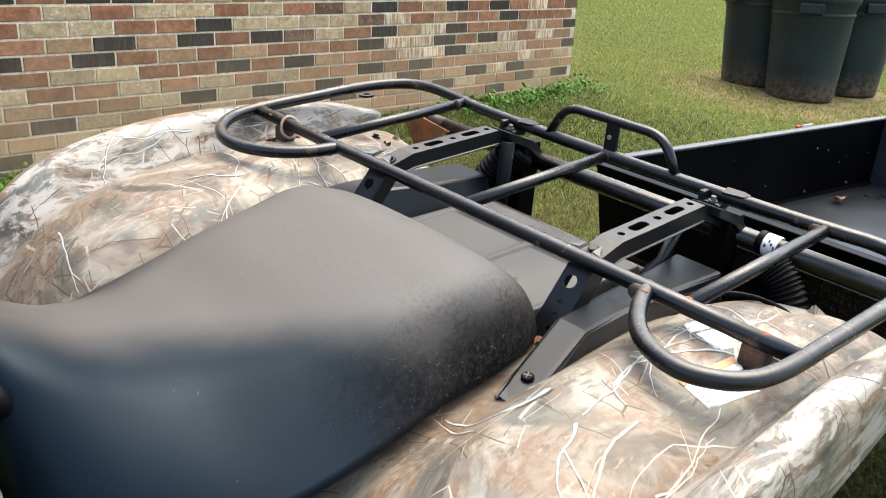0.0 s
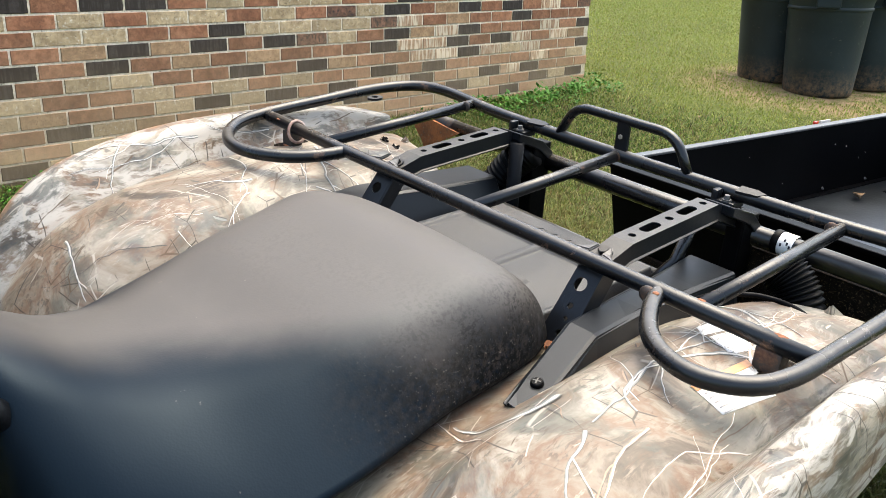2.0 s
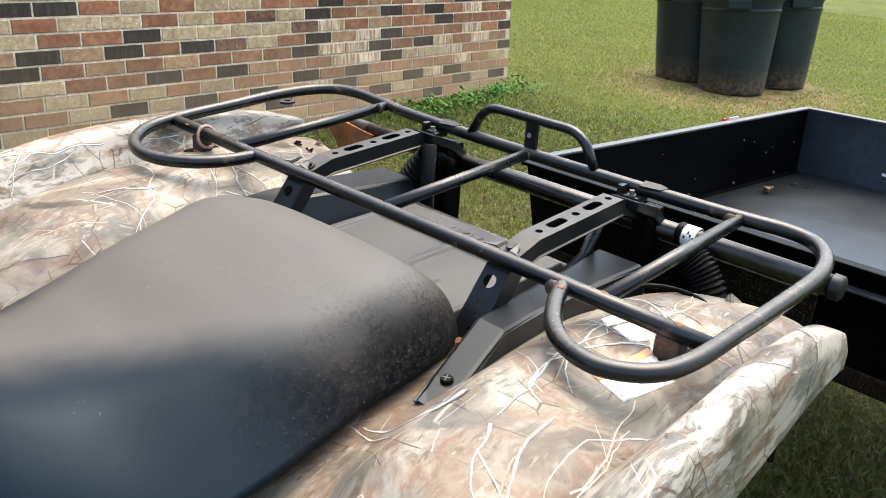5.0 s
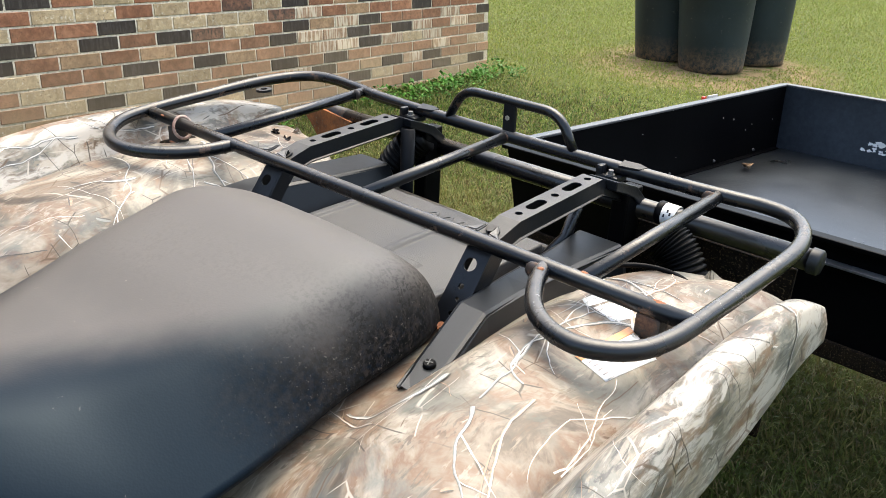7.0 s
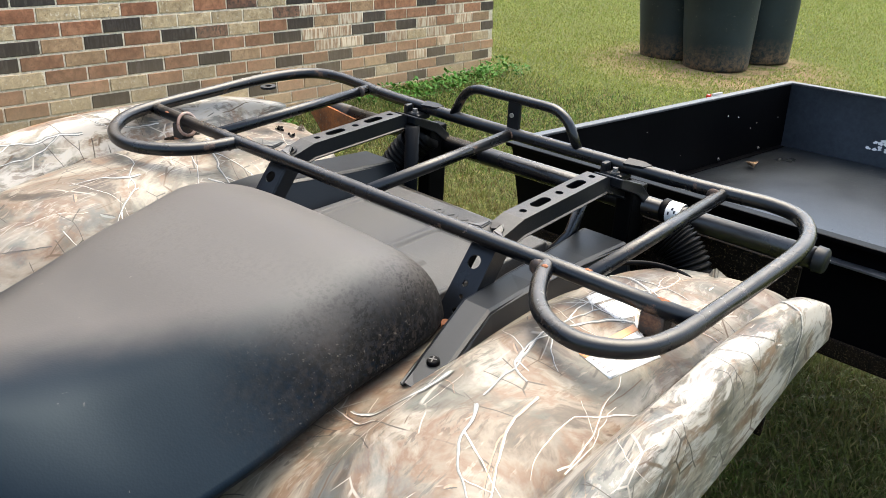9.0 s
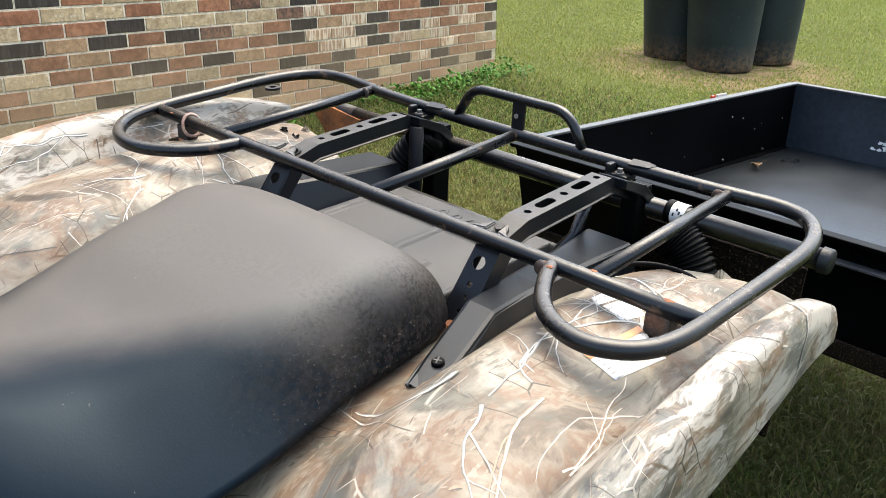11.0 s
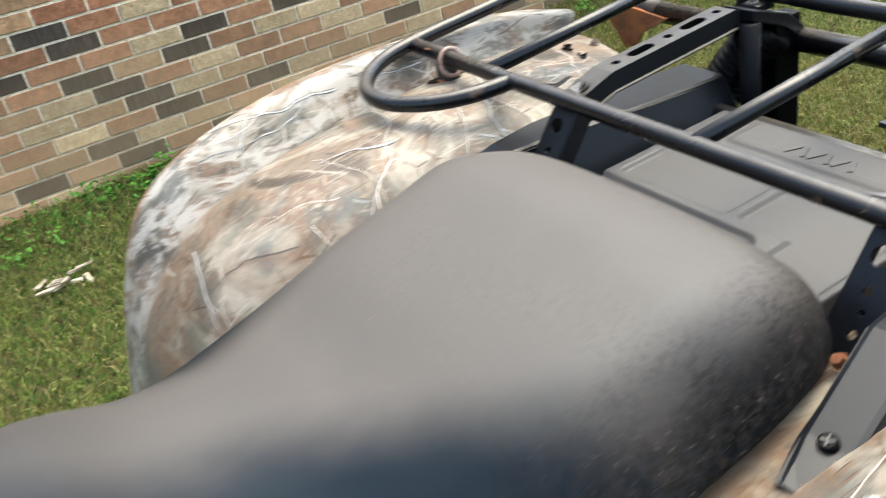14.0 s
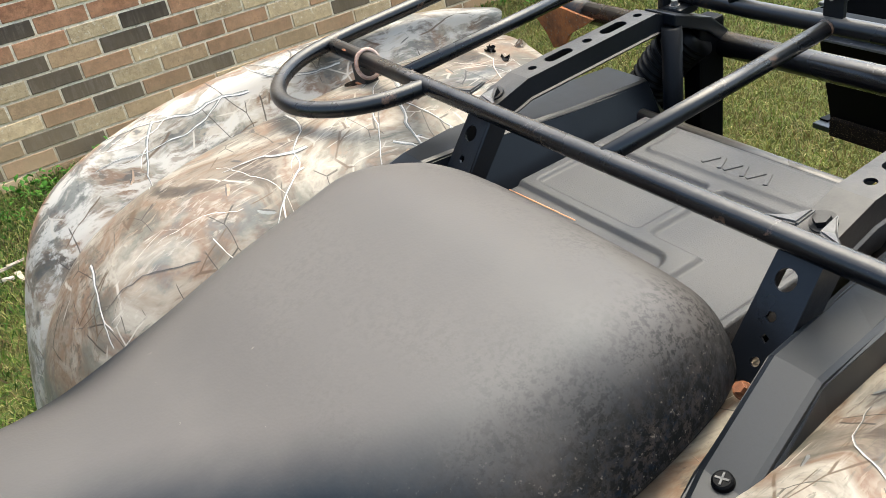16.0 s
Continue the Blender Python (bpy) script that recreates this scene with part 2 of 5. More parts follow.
def seat_mat():
    n = Nodes("seat_vinyl")
    v = n.coord()
    grain = n.add("ShaderNodeTexVoronoi", Scale=420.0)
    n.link(v, grain.inputs["Vector"])
    broad = n.noise(v, 5, 5, 0.6)
    # black vinyl; the blue of reflected sky is put into its base
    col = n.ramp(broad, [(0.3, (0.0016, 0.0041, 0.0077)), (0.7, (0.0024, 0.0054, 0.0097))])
    # mildew on the side and back edge, where the sun never dries it
    sep = n.add("ShaderNodeSeparateXYZ")
    n.link(v, sep.inputs["Vector"])
    low = n.math("MULTIPLY", n.grey(sep.outputs["Z"], 0.938, 0.892), n.grey(sep.outputs["X"], -0.42, -0.22))
    area = n.math("MULTIPLY", low, n.grey(n.noise(v, 11, 5, 0.65), 0.30, 0.48))
    film = n.math("MULTIPLY", area, n.grey(n.noise(v, 95, 8, 0.8), 0.38, 0.66))
    col = n.mix(n.math("MULTIPLY", film, 0.8), col, (0.044, 0.033, 0.025))
    spots = n.grey(n.noise(v, 130, 6, 0.8), 0.47, 0.53)
    col = n.mix(n.math("MULTIPLY", area, spots), col, (0.003, 0.003, 0.003))
    pale = n.math("MULTIPLY", area, n.grey(n.noise(v, 250, 4, 0.7), 0.63, 0.66))
    col = n.mix(n.math("MULTIPLY", pale, 0.35), col, (0.24, 0.21, 0.175))
    # painted sky sheen and dust on top: a narrow ridge in front, nearly the whole width where the rider sits
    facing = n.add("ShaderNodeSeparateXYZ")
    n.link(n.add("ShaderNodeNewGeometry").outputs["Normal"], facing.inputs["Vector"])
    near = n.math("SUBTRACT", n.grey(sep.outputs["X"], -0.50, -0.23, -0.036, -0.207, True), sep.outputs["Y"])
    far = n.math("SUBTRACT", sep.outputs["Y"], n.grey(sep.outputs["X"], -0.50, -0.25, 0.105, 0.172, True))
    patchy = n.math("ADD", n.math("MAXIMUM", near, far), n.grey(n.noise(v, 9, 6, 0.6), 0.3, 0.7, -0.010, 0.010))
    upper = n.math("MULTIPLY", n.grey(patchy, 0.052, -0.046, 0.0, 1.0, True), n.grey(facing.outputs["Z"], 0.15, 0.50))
    dust_and_light = n.math("MULTIPLY", n.math("MULTIPLY", upper, n.grey(sep.outputs["X"], -0.62, -0.42, 0.52, 1.0)), n.grey(n.noise(v, 7, 7, 0.65), 0.25, 0.7, 0.82, 1.0))
    col = n.mix(n.math("MULTIPLY", dust_and_light, n.grey(area, 0.0, 1.0, 1.0, 0.35)), col, (0.097, 0.087, 0.078))
    # black mildew dots reach up over the pale edge
    wide_low = n.math("MULTIPLY", n.grey(sep.outputs["Z"], 0.958, 0.915), n.grey(sep.outputs["X"], -0.38, -0.16))
    dots = n.math("MULTIPLY", n.math("MULTIPLY", wide_low, n.grey(n.noise(v, 14, 5, 0.65), 0.38, 0.58)), n.grey(n.noise(v, 190, 7, 0.82), 0.50, 0.545))
    col = n.mix(n.math("MULTIPLY", dots, 0.8), col, (0.004, 0.0038, 0.0036))
    # a few stray pale flecks and scuffs on top
    fleck = n.math("MULTIPLY", n.grey(n.noise(v, 120, 3, 0.6), 0.735, 0.76), n.grey(n.noise(v, 4, 3, 0.5), 0.45, 0.6))
    col = n.mix(n.math("MULTIPLY", fleck, 0.5), col, (0.20, 0.175, 0.15))
    n.bump(grain.outputs["Distance"], 0.06, 0.0008, n.bump(n.noise(v, 8, 2), 0.03, 0.01))
    # settled dust: a sheen that shows at flat angles
    n.link(n.grey(n.noise(v, 7, 6, 0.65), 0.3, 0.7, 0.0, 0.01), n.bsdf.inputs["Sheen Weight"])
    n.bsdf.inputs["Sheen Roughness"].default_value = 0.5
    n.bsdf.inputs["Sheen Tint"].default_value = (1.0, 0.96, 0.91, 1)
    rough = n.math("ADD", n.grey(n.noise(v, 14, 5, 0.6), 0.3, 0.7, 0.44, 0.52), n.math("MULTIPLY", area, 0.3))
    n.bsdf.inputs["Specular Tint"].default_value = (0.62, 0.83, 1.0, 1)
    return n.set(col, rough, 0, 0, n.grey(area, 0.0, 0.6, 0.15, 0.05))


def rusty_paint(name, paint, rust_cut=0.66, rough=(0.28, 0.5), spec=0.7, dust_and_light=0.0):
    n = Nodes(name)
    v = n.coord()
    broad, grain, spots = n.noise(v, 9, 6, 0.6), n.noise(v, 160, 5, 0.7), n.noise(v, 22, 9, 0.72)
    col = n.ramp(broad, [(0.3, paint), (0.75, tuple(c * 1.6 for c in paint))])
    rust = n.grey(spots, rust_cut, rust_cut + 0.07)
    col = n.mix(rust, col, n.ramp(grain, [(0.3, (0.035, 0.020, 0.013)), (0.7, (0.13, 0.068, 0.040))]))
    chips = n.grey(n.noise(v, 75, 8, 0.8), 0.68, 0.72)
    col = n.mix(n.math("MULTIPLY", chips, 0.5), col, (0.22, 0.21, 0.2))
    if dust_and_light:
        col = n.dusty_glare(col, dust_and_light)
    n.bump(grain, 0.2, 0.001, n.bump(spots, 0.15, 0.002))
    r = n.math("ADD", n.grey(broad, 0.3, 0.7, *rough), n.math("MULTIPLY", rust, 0.35))
    return n.set(col, r, 0, 0.0, spec)


def bin_mat():
    """Sun-dulled grey-green plastic with soil splashed round its foot."""
    n = Nodes("bin_plastic")
    v = n.coord()
    broad, grain, streak = n.noise(v, 3, 6, 0.6), n.noise(v, 160, 3, 0.6), n.noise(v, 26, 7, 0.7)
    col = n.ramp(broad, [(0.3, (0.009, 0.015, 0.0165)), (0.7, (0.020, 0.030, 0.0305))])
    sep = n.add("ShaderNodeSeparateXYZ")
    n.link(v, sep.inputs["Vector"])
    soil = n.math("MULTIPLY", n.grey(sep.outputs["Z"], 0.22, 0.02), n.grey(streak, 0.40, 0.62))
    col = n.mix(soil, col, (0.15, 0.095, 0.055))
    col = n.mix(n.grey(streak, 0.62, 0.70, 0.0, 0.5), col, (0.11, 0.105, 0.09))
    n.bump(grain, 0.25, 0.0015)
    return n.set(col, n.grey(broad, 0.3, 0.7, 0.5, 0.68), 0, 0, 0.25)


def lawn_mat(name, per_island, clump=1.0):
    n = Nodes(name)
    if per_island:
        r = n.add("ShaderNodeNewGeometry").outputs["Random Per Island"]
        pos = n.add("ShaderNodeNewGeometry").outputs["Position"]
        col = n.ramp(r, [(0.0, (0.016, 0.032, 0.006)), (0.26, (0.045, 0.115, 0.013)), (0.52, (0.100, 0.190, 0.026)), (0.70, (0.23, 0.25, 0.062)), (0.80, (0.40, 0.35, 0.16)), (0.90, (0.17, 0.115, 0.055)), (1.0, (0.03, 0.024, 0.013))])
        patch = n.noise(pos, 1.1, 5, 0.6)
        col = n.mix(n.grey(patch, 0.45, 0.65, 0.0, 0.35), col, (0.20, 0.205, 0.058))
        col = n.mix(0.68 * (1 - clump), col, (0.285, 0.320, 0.060))
        col = n.mix(n.grey(n.noise(pos, 22, 5, 0.65), 0.50, 0.62, 0.0, 0.70 * clump), col, (0.115, 0.078, 0.036))
        col = n.mix(n.grey(n.noise(pos, 34, 4, 0.6), 0.48, 0.36, 0.0, 0.75 * clump), col, (0.014, 0.028, 0.006))
        if clump == 1.0:
            # drier behind the quad
            where = n.add("ShaderNodeSeparateXYZ")
            n.link(pos, where.inputs["Vector"])
            dry = n.math("MULTIPLY", n.math("MULTIPLY", n.grey(where.outputs["X"], 0.6, 1.3), n.grey(where.outputs["X"], 3.0, 2.0)), n.grey(n.noise(pos, 6, 5, 0.6), 0.35, 0.6, 0.15, 0.5))
            col = n.mix(dry, col, (0.190, 0.150, 0.052))
        n.set(col, 0.6, 0, 0, 0.3)
        through_leaf, both = n.add("ShaderNodeBsdfTranslucent"), n.add("ShaderNodeMixShader", Fac=0.35)
        n.link(col, through_leaf.inputs["Color"])
        n.link(n.bsdf.outputs[0], both.inputs[1])
        n.link(through_leaf.outputs[0], both.inputs[2])
        n.link(both.outputs[0], n.t.nodes["Material Output"].inputs["Surface"])
        return n.mat
    v = n.coord()
    patch, fine, mid = n.noise(v, 0.8, 6, 0.6), n.noise(v, 55, 6, 0.75), n.noise(v, 9, 6, 0.7)
    col = n.ramp(fine, [(0.25, (0.018, 0.022, 0.008)), (0.5, (0.075, 0.095, 0.024)), (0.72, (0.19, 0.165, 0.064))])
    col = n.mix(n.grey(mid, 0.45, 0.7, 0.0, 0.5), col, (0.12, 0.125, 0.042))
    col = n.mix(n.grey(patch, 0.42, 0.7, 0.0, 0.6), col, (0.125, 0.148, 0.038))
    spot = n.add("ShaderNodeVectorMath")
    spot.operation = "DISTANCE"
    n.link(v, spot.inputs[0])
    spot.inputs[1].default_value = (6.0, 2.1, 0.2)
    soil = n.math("MULTIPLY", n.grey(spot.outputs["Value"], 1.15, 0.75), n.grey(mid, 0.35, 0.55))
    col = n.mix(soil, col, (0.23, 0.165, 0.095))
    n.bump(fine, 0.8, 0.03)
    return n.set(col, 0.95, 0, 0, 0.1)


BRICK = {
    "R": brick_mat("brick_red", (0.205, 0.080, 0.042), (0.36, 0.165, 0.092), (0.50, 0.34, 0.21), 0.62),
    "D": brick_mat("brick_charcoal", (0.022, 0.020, 0.021), (0.060, 0.052, 0.050), (0.010, 0.009, 0.010), 0.55, stripes=(0.014, 0.013, 0.014), splash=0.55),
    "P": brick_mat("brick_cream", (0.37, 0.265, 0.150), (0.56, 0.430, 0.262), (0.76, 0.70, 0.57), 0.56),
    "B": brick_mat("brick_brown", (0.26, 0.15, 0.082), (0.42, 0.265, 0.15), (0.52, 0.41, 0.28), 0.60),
    "M": brick_mat("brick_flashed", (0.065, 0.042, 0.036), (0.32, 0.15, 0.092), (0.03, 0.025, 0.025), 0.51),
    "S": brick_mat("brick_striped", (0.34, 0.20, 0.125), (0.46, 0.29, 0.185), (0.3, 0.16, 0.1), 0.66, stripes=(0.60, 0.50, 0.365)),
}
MORTAR = brick_mat("mortar", (0.70, 0.61, 0.46), (0.86, 0.78, 0.62), (0.52, 0.43, 0.30), 0.66)
CAMO = camo_mat()
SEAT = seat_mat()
RACK = rusty_paint("rack_paint", (0.0020, 0.0025, 0.0034), 0.60, (0.20, 0.32), 0.40, 0.65)
WELD = rusty_paint("weld_paint", (0.020, 0.014, 0.011), 0.50, (0.4, 0.6), 0.5)
LEGPAINT = rusty_paint("leg_paint", (0.003, 0.0037, 0.005), 0.68, (0.24, 0.42), 0.28)
FLAKED = rusty_paint("flaked_tube", (0.016, 0.013, 0.011), 0.56, (0.4, 0.6), 0.4)
STRAP = rusty_paint("bracket_paint", (0.0035, 0.0042, 0.0055), 0.70, (0.26, 0.42), 0.25, 0.55)
RUST = worn("raw_rust", (0.07, 0.028, 0.014), (0.28, 0.10, 0.038), 25, (0.8, 0.95), bump=0.5, fine=150, speck=(0.05, 0.03, 0.02))
RINGRUST = worn("ring_rust", (0.16, 0.055, 0.025), (0.42, 0.33, 0.28), 60, (0.5, 0.8), bump=0.3, fine=200)
PLASTIC = worn("grey_plastic", (0.0024, 0.0037, 0.0056), (0.0048, 0.0068, 0.0096), 7, (0.34, 0.48), spec=0.32, bump=0.03, fine=500, speck=(0.09, 0.085, 0.08), speck_cut=0.70)
TANK = worn("tank_plastic", (0.0018, 0.0024, 0.0036), (0.0035, 0.0042, 0.0055), 7, (0.35, 0.5), bump=0.2, fine=400, spec=0.09)
LIDGREY = worn("lid_plastic", (0.030, 0.0295, 0.029), (0.052, 0.050, 0.0485), 6, (0.5, 0.66), bump=0.3, fine=600, speck=(0.16, 0.15, 0.13), speck_cut=0.70)
BLACK = worn("black_plastic", (0.0009, 0.0009, 0.0012), (0.0022, 0.0022, 0.0026), 9, (0.35, 0.5), bump=0.15, spec=0.08)
STEEL = worn("black_steel", (0.002, 0.002, 0.0025), (0.0045, 0.0045, 0.0055), 5, (0.20, 0.38), dust_and_light=0.65, bump=0.2, fine=120, speck=(0.05, 0.045, 0.04), speck_cut=0.70)
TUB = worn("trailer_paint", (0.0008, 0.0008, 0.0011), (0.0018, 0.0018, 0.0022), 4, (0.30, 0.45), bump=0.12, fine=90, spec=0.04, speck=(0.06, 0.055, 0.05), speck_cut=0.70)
RAIL = worn("worn_rail", (0.020, 0.021, 0.023), (0.085, 0.087, 0.090), 9, (0.35, 0.55), bump=0.3, fine=110, speck=(0.38, 0.37, 0.35), speck_cut=0.62)
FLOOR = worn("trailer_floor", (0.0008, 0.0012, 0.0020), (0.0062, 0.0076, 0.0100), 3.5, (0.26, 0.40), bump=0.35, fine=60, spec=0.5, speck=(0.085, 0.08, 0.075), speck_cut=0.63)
# trailer paint again, paler: the sky's reflection is put into its base colour
ENDWALL_LIT = worn("trailer_end_paint_lit", (0.003, 0.0038, 0.005), (0.034, 0.039, 0.047), 2.2, (0.38, 0.5), bump=0.3, fine=60, spec=0.50, speck=(0.05, 0.05, 0.05), speck_cut=0.68)
for sheet in (FLOOR, ENDWALL_LIT):
    # cool reflections in the black paint
    sheet.node_tree.nodes["Principled BSDF"].inputs["Specular Tint"].default_value = (0.72, 0.86, 1.0, 1)
PALESTEEL = worn("worn_bare_steel", (0.030, 0.029, 0.028), (0.105, 0.10, 0.095), 40, (0.4, 0.6), bump=0.4, fine=150)
BELLOWS = worn("ribbed_rubber", (0.0008, 0.0008, 0.001), (0.0018, 0.0018, 0.002), 9, (0.38, 0.5), bump=0.1, spec=0.10)
GUSSET = worn("orange_rust", (0.055, 0.022, 0.010), (0.42, 0.135, 0.035), 26, (0.8, 0.95), bump=0.5, fine=150, speck=(0.20, 0.16, 0.11), speck_cut=0.58)
BAREMETAL = worn("bare_metal", (0.35, 0.35, 0.34), (0.55, 0.54, 0.52), 20, (0.3, 0.5), metal=0.9, bump=0.2)
RUBBER = worn("tyre_rubber", (0.014, 0.013, 0.013), (0.030, 0.027, 0.025), 8, (0.7, 0.85), bump=0.4, fine=150)
CAN = bin_mat()
DIRTY = worn("dirty_steel", (0.002, 0.0018, 0.0015), (0.014, 0.009, 0.0055), 40, (0.8, 0.95), bump=0.7, fine=90, spec=0.08, speck=(0.075, 0.052, 0.028), speck_cut=0.56)
PAPER = worn("sticker_white", (0.74, 0.73, 0.70), (0.82, 0.81, 0.79), 30, (0.4, 0.55), bump=0.02)
ORANGE = worn("sticker_orange", (0.62, 0.28, 0.12), (0.70, 0.36, 0.17), 30, (0.4, 0.55), bump=0.02)
FADED = worn("faded_print", (0.40, 0.38, 0.36), (0.46, 0.44, 0.42), 30, (0.5, 0.6), bump=0.02)
INK = worn("printing_ink", (0.006, 0.006, 0.012), (0.012, 0.012, 0.03), 30, (0.5, 0.6), bump=0.02)
REDPLASTIC = worn("red_reflector", (0.45, 0.03, 0.02), (0.6, 0.05, 0.03), 30, (0.2, 0.3), bump=0.02)
DRYLEAF = worn("dry_leaf", (0.11, 0.062, 0.03), (0.26, 0.165, 0.09), 40, (0.6, 0.8), bump=0.4, fine=200)
TWIG = worn("bleached_twig", (0.20, 0.16, 0.12), (0.42, 0.37, 0.30), 30, (0.7, 0.9), bump=0.5, fine=150)
WEED = worn("weed_leaf", (0.028, 0.100, 0.010), (0.070, 0.19, 0.020), 6, (0.5, 0.65), bump=0.2, spec=0.2)
LAWN, BLADE, BLADE_FAR = lawn_mat("lawn_soil", False), lawn_mat("grass_blade", True), lawn_mat("yard_blade", True, 0.3)
SOFFIT = worn("white_paint", (0.74, 0.73, 0.70), (0.82, 0.81, 0.79), 4, (0.5, 0.6))


# ---- mesh helpers ----
def mesh_object(name, verts, faces, material, parent=None, label="", smooth=True, mats=None, index=None):
    me = bpy.data.meshes.new(name)
    me.from_pydata([tuple(v) for v in verts], [], [tuple(f) for f in faces])
    for m in mats or [material]:
        me.materials.append(m)
    if index is not None:
        me.polygons.foreach_set("material_index", index)
    me.polygons.foreach_set("use_smooth", [smooth] * len(me.polygons))
    me.update()
    ob = new(name, me)
    ob.parent = parent
    return tagged(ob, label)


def part(name, bm, material, parent, label="", smooth=False):
    """Links a bmesh as one mesh under a thing."""
    me = bpy.data.meshes.new(name)
    bmesh.ops.recalc_face_normals(bm, faces=bm.faces)
    bm.to_mesh(me)
    bm.free()
    me.materials.append(material)
    me.polygons.foreach_set("use_smooth", [smooth] * len(me.polygons))
    ob = new(name, me)
    ob.parent = parent
    return tagged(ob, label)


def thing(name, m=Matrix.Identity(4), label="", category="", group="", kind=""):
    ob = new(name)
    ob.matrix_basis = m
    ob.empty_display_size = 0.1
    return tagged(ob, label, category, group, kind)


def box_bm(lo, hi, bevel=0.0, m=None, seg=2):
    bm = bmesh.new()
    bmesh.ops.create_cube(bm, size=1)
    c, s = (Vector(lo) + Vector(hi)) / 2, Vector(hi) - Vector(lo)
    for v in bm.verts:
        v.co = Vector((v.co.x * s.x, v.co.y * s.y, v.co.z * s.z)) + c
    if bevel:
        bmesh.ops.bevel(bm, geom=bm.edges[:], offset=bevel, segments=seg, affect="EDGES", profile=0.6)
    if m:
        bm.transform(m)
    return bm


def rounded(points, radius, seg=6):
    """A polyline with its corners rounded."""
    pts = [Vector(p) for p in points]
    out = [pts[0]]
    for a, b, c in zip(pts, pts[1:], pts[2:]):
        r1, r2 = min(radius, (a - b).length * 0.48), min(radius, (c - b).length * 0.48)
        p, q = b + (a - b).normalized() * r1, b + (c - b).normalized() * r2
        for k in range(seg + 1):
            t = k / seg
            out.append(p * (1 - t) ** 2 + b * 2 * t * (1 - t) + q * t * t)
    return out + [pts[-1]]


def spline(points, per=8):
    """A smooth curve through the points."""
    pts = [Vector(p) for p in points]
    pts = [pts[0] * 2 - pts[1], *pts, pts[-1] * 2 - pts[-2]]
    out = []
    for a, b, c, d in zip(pts, pts[1:], pts[2:], pts[3:]):
        for k in range(per):
            t = k / per
            out.append(0.5 * (2 * b + (c - a) * t + (2 * a - 5 * b + 4 * c - d) * t * t + (3 * b - a - 3 * c + d) * t ** 3))
    return out + [pts[-2]]


def sweep(path, r, n=14, caps=True):
    """Verts and faces of a tube along a path; r is one radius or one for each point."""
    path = [Vector(p) for p in path]
    radii = r if isinstance(r, (list, tuple)) else [r] * len(path)
    verts, faces, up = [], [], None
    for i, p in enumerate(path):
        d = (path[min(i + 1, len(path) - 1)] - path[max(i - 1, 0)]).normalized()
        if up is None:
            up = d.orthogonal().normalized()
        up = (up - d * up.dot(d)).normalized()
        side = d.cross(up)
        for k in range(n):
            a = 2 * math.pi * k / n
            verts.append(p + (up * math.cos(a) + side * math.sin(a)) * radii[i])
    for i in range(len(path) - 1):
        for k in range(n):
            a, b = i * n + k, i * n + (k + 1) % n
            faces.append((a, b, b + n, a + n))
    if caps:
        faces.append(tuple(range(n))[::-1])
        faces.append(tuple(range(len(verts) - n, len(verts))))
    return verts, faces


def tube(name, path, r, material, parent, label="", n=14):
    v, f = sweep(path, r, n)
    return mesh_object(name, v, f, material, parent, label)


def extrude_profile(name, outline, axis_from, axis_to, material, parent, label="", bevel=0.0, smooth=False):
    """An outline in x and z, drawn out along y."""
    bm = bmesh.new()
    a = [bm.verts.new((x, axis_from, z)) for x, z in outline]
    f = bm.faces.new(a)
    got = bmesh.ops.extrude_face_region(bm, geom=[f])
    for v in got["geom"]:
        if isinstance(v, bmesh.types.BMVert):
            v.co.y = axis_to
    if bevel:
        bmesh.ops.bevel(bm, geom=bm.edges[:], offset=bevel, segments=2, affect="EDGES", profile=0.6)
    return part(name, bm, material, parent, label, smooth)


def loft(rows):
    """Verts and faces of a grid of rows of points."""
    n = len(rows[0])
    verts = [p for row in rows for p in row]
    faces = [(i * n + k, i * n + k + 1, (i + 1) * n + k + 1, (i + 1) * n + k) for i in range(len(rows) - 1) for k in range(n - 1)]
    return verts, faces


def lathe(name, profile, material, parent, label="", n=32, m=None):
    """A profile of (radius, height), turned round z."""
    verts, faces = [], []
    for r, z in profile:
        verts += [Vector((r * math.cos(2 * math.pi * k / n), r * math.sin(2 * math.pi * k / n), z)) for k in range(n)]
    for i in range(len(profile) - 1):
        faces += [(i * n + k, i * n + (k + 1) % n, (i + 1) * n + (k + 1) % n, (i + 1) * n + k) for k in range(n)]
    if m:
        verts = [m @ v for v in verts]
    return mesh_object(name, verts, faces, material, parent, label)


def bolt(parent, at, r=0.008, h=0.006, direction=(0, 0, 1), material=None, washer=True, name="bolt"):
    m = Matrix.Translation(at) @ Vector(direction).to_track_quat("Z", "Y").to_matrix().to_4x4()
    bm = bmesh.new()
    bmesh.ops.create_cone(bm, cap_ends=True, segments=6, radius1=r, radius2=r * 0.92, depth=h, matrix=Matrix.Translation((0, 0, h / 2 + 0.002)))
    if washer:
        bmesh.ops.create_cone(bm, cap_ends=True, segments=16, radius1=r * 1.45, radius2=r * 1.4, depth=0.0025, matrix=Matrix.Translation((0, 0, 0.001)))
    bm.transform(m)
    return part(name, bm, material or STRAP, parent)


# ---- ground ----
GX0, GX1, GY0, GY1 = -60.0, 300.0, -150.0, 150.0
xs = sorted({*np.linspace(-3, 12, 76).round(3), *np.linspace(GX0, -3, 12).round(2), *np.geomspace(12, GX1, 16).round(2)})
ys = sorted({*np.linspace(-4, 8, 61).round(3), *(-np.geomspace(4, 150, 14)).round(2), *np.geomspace(8, 150, 14).round(2)})


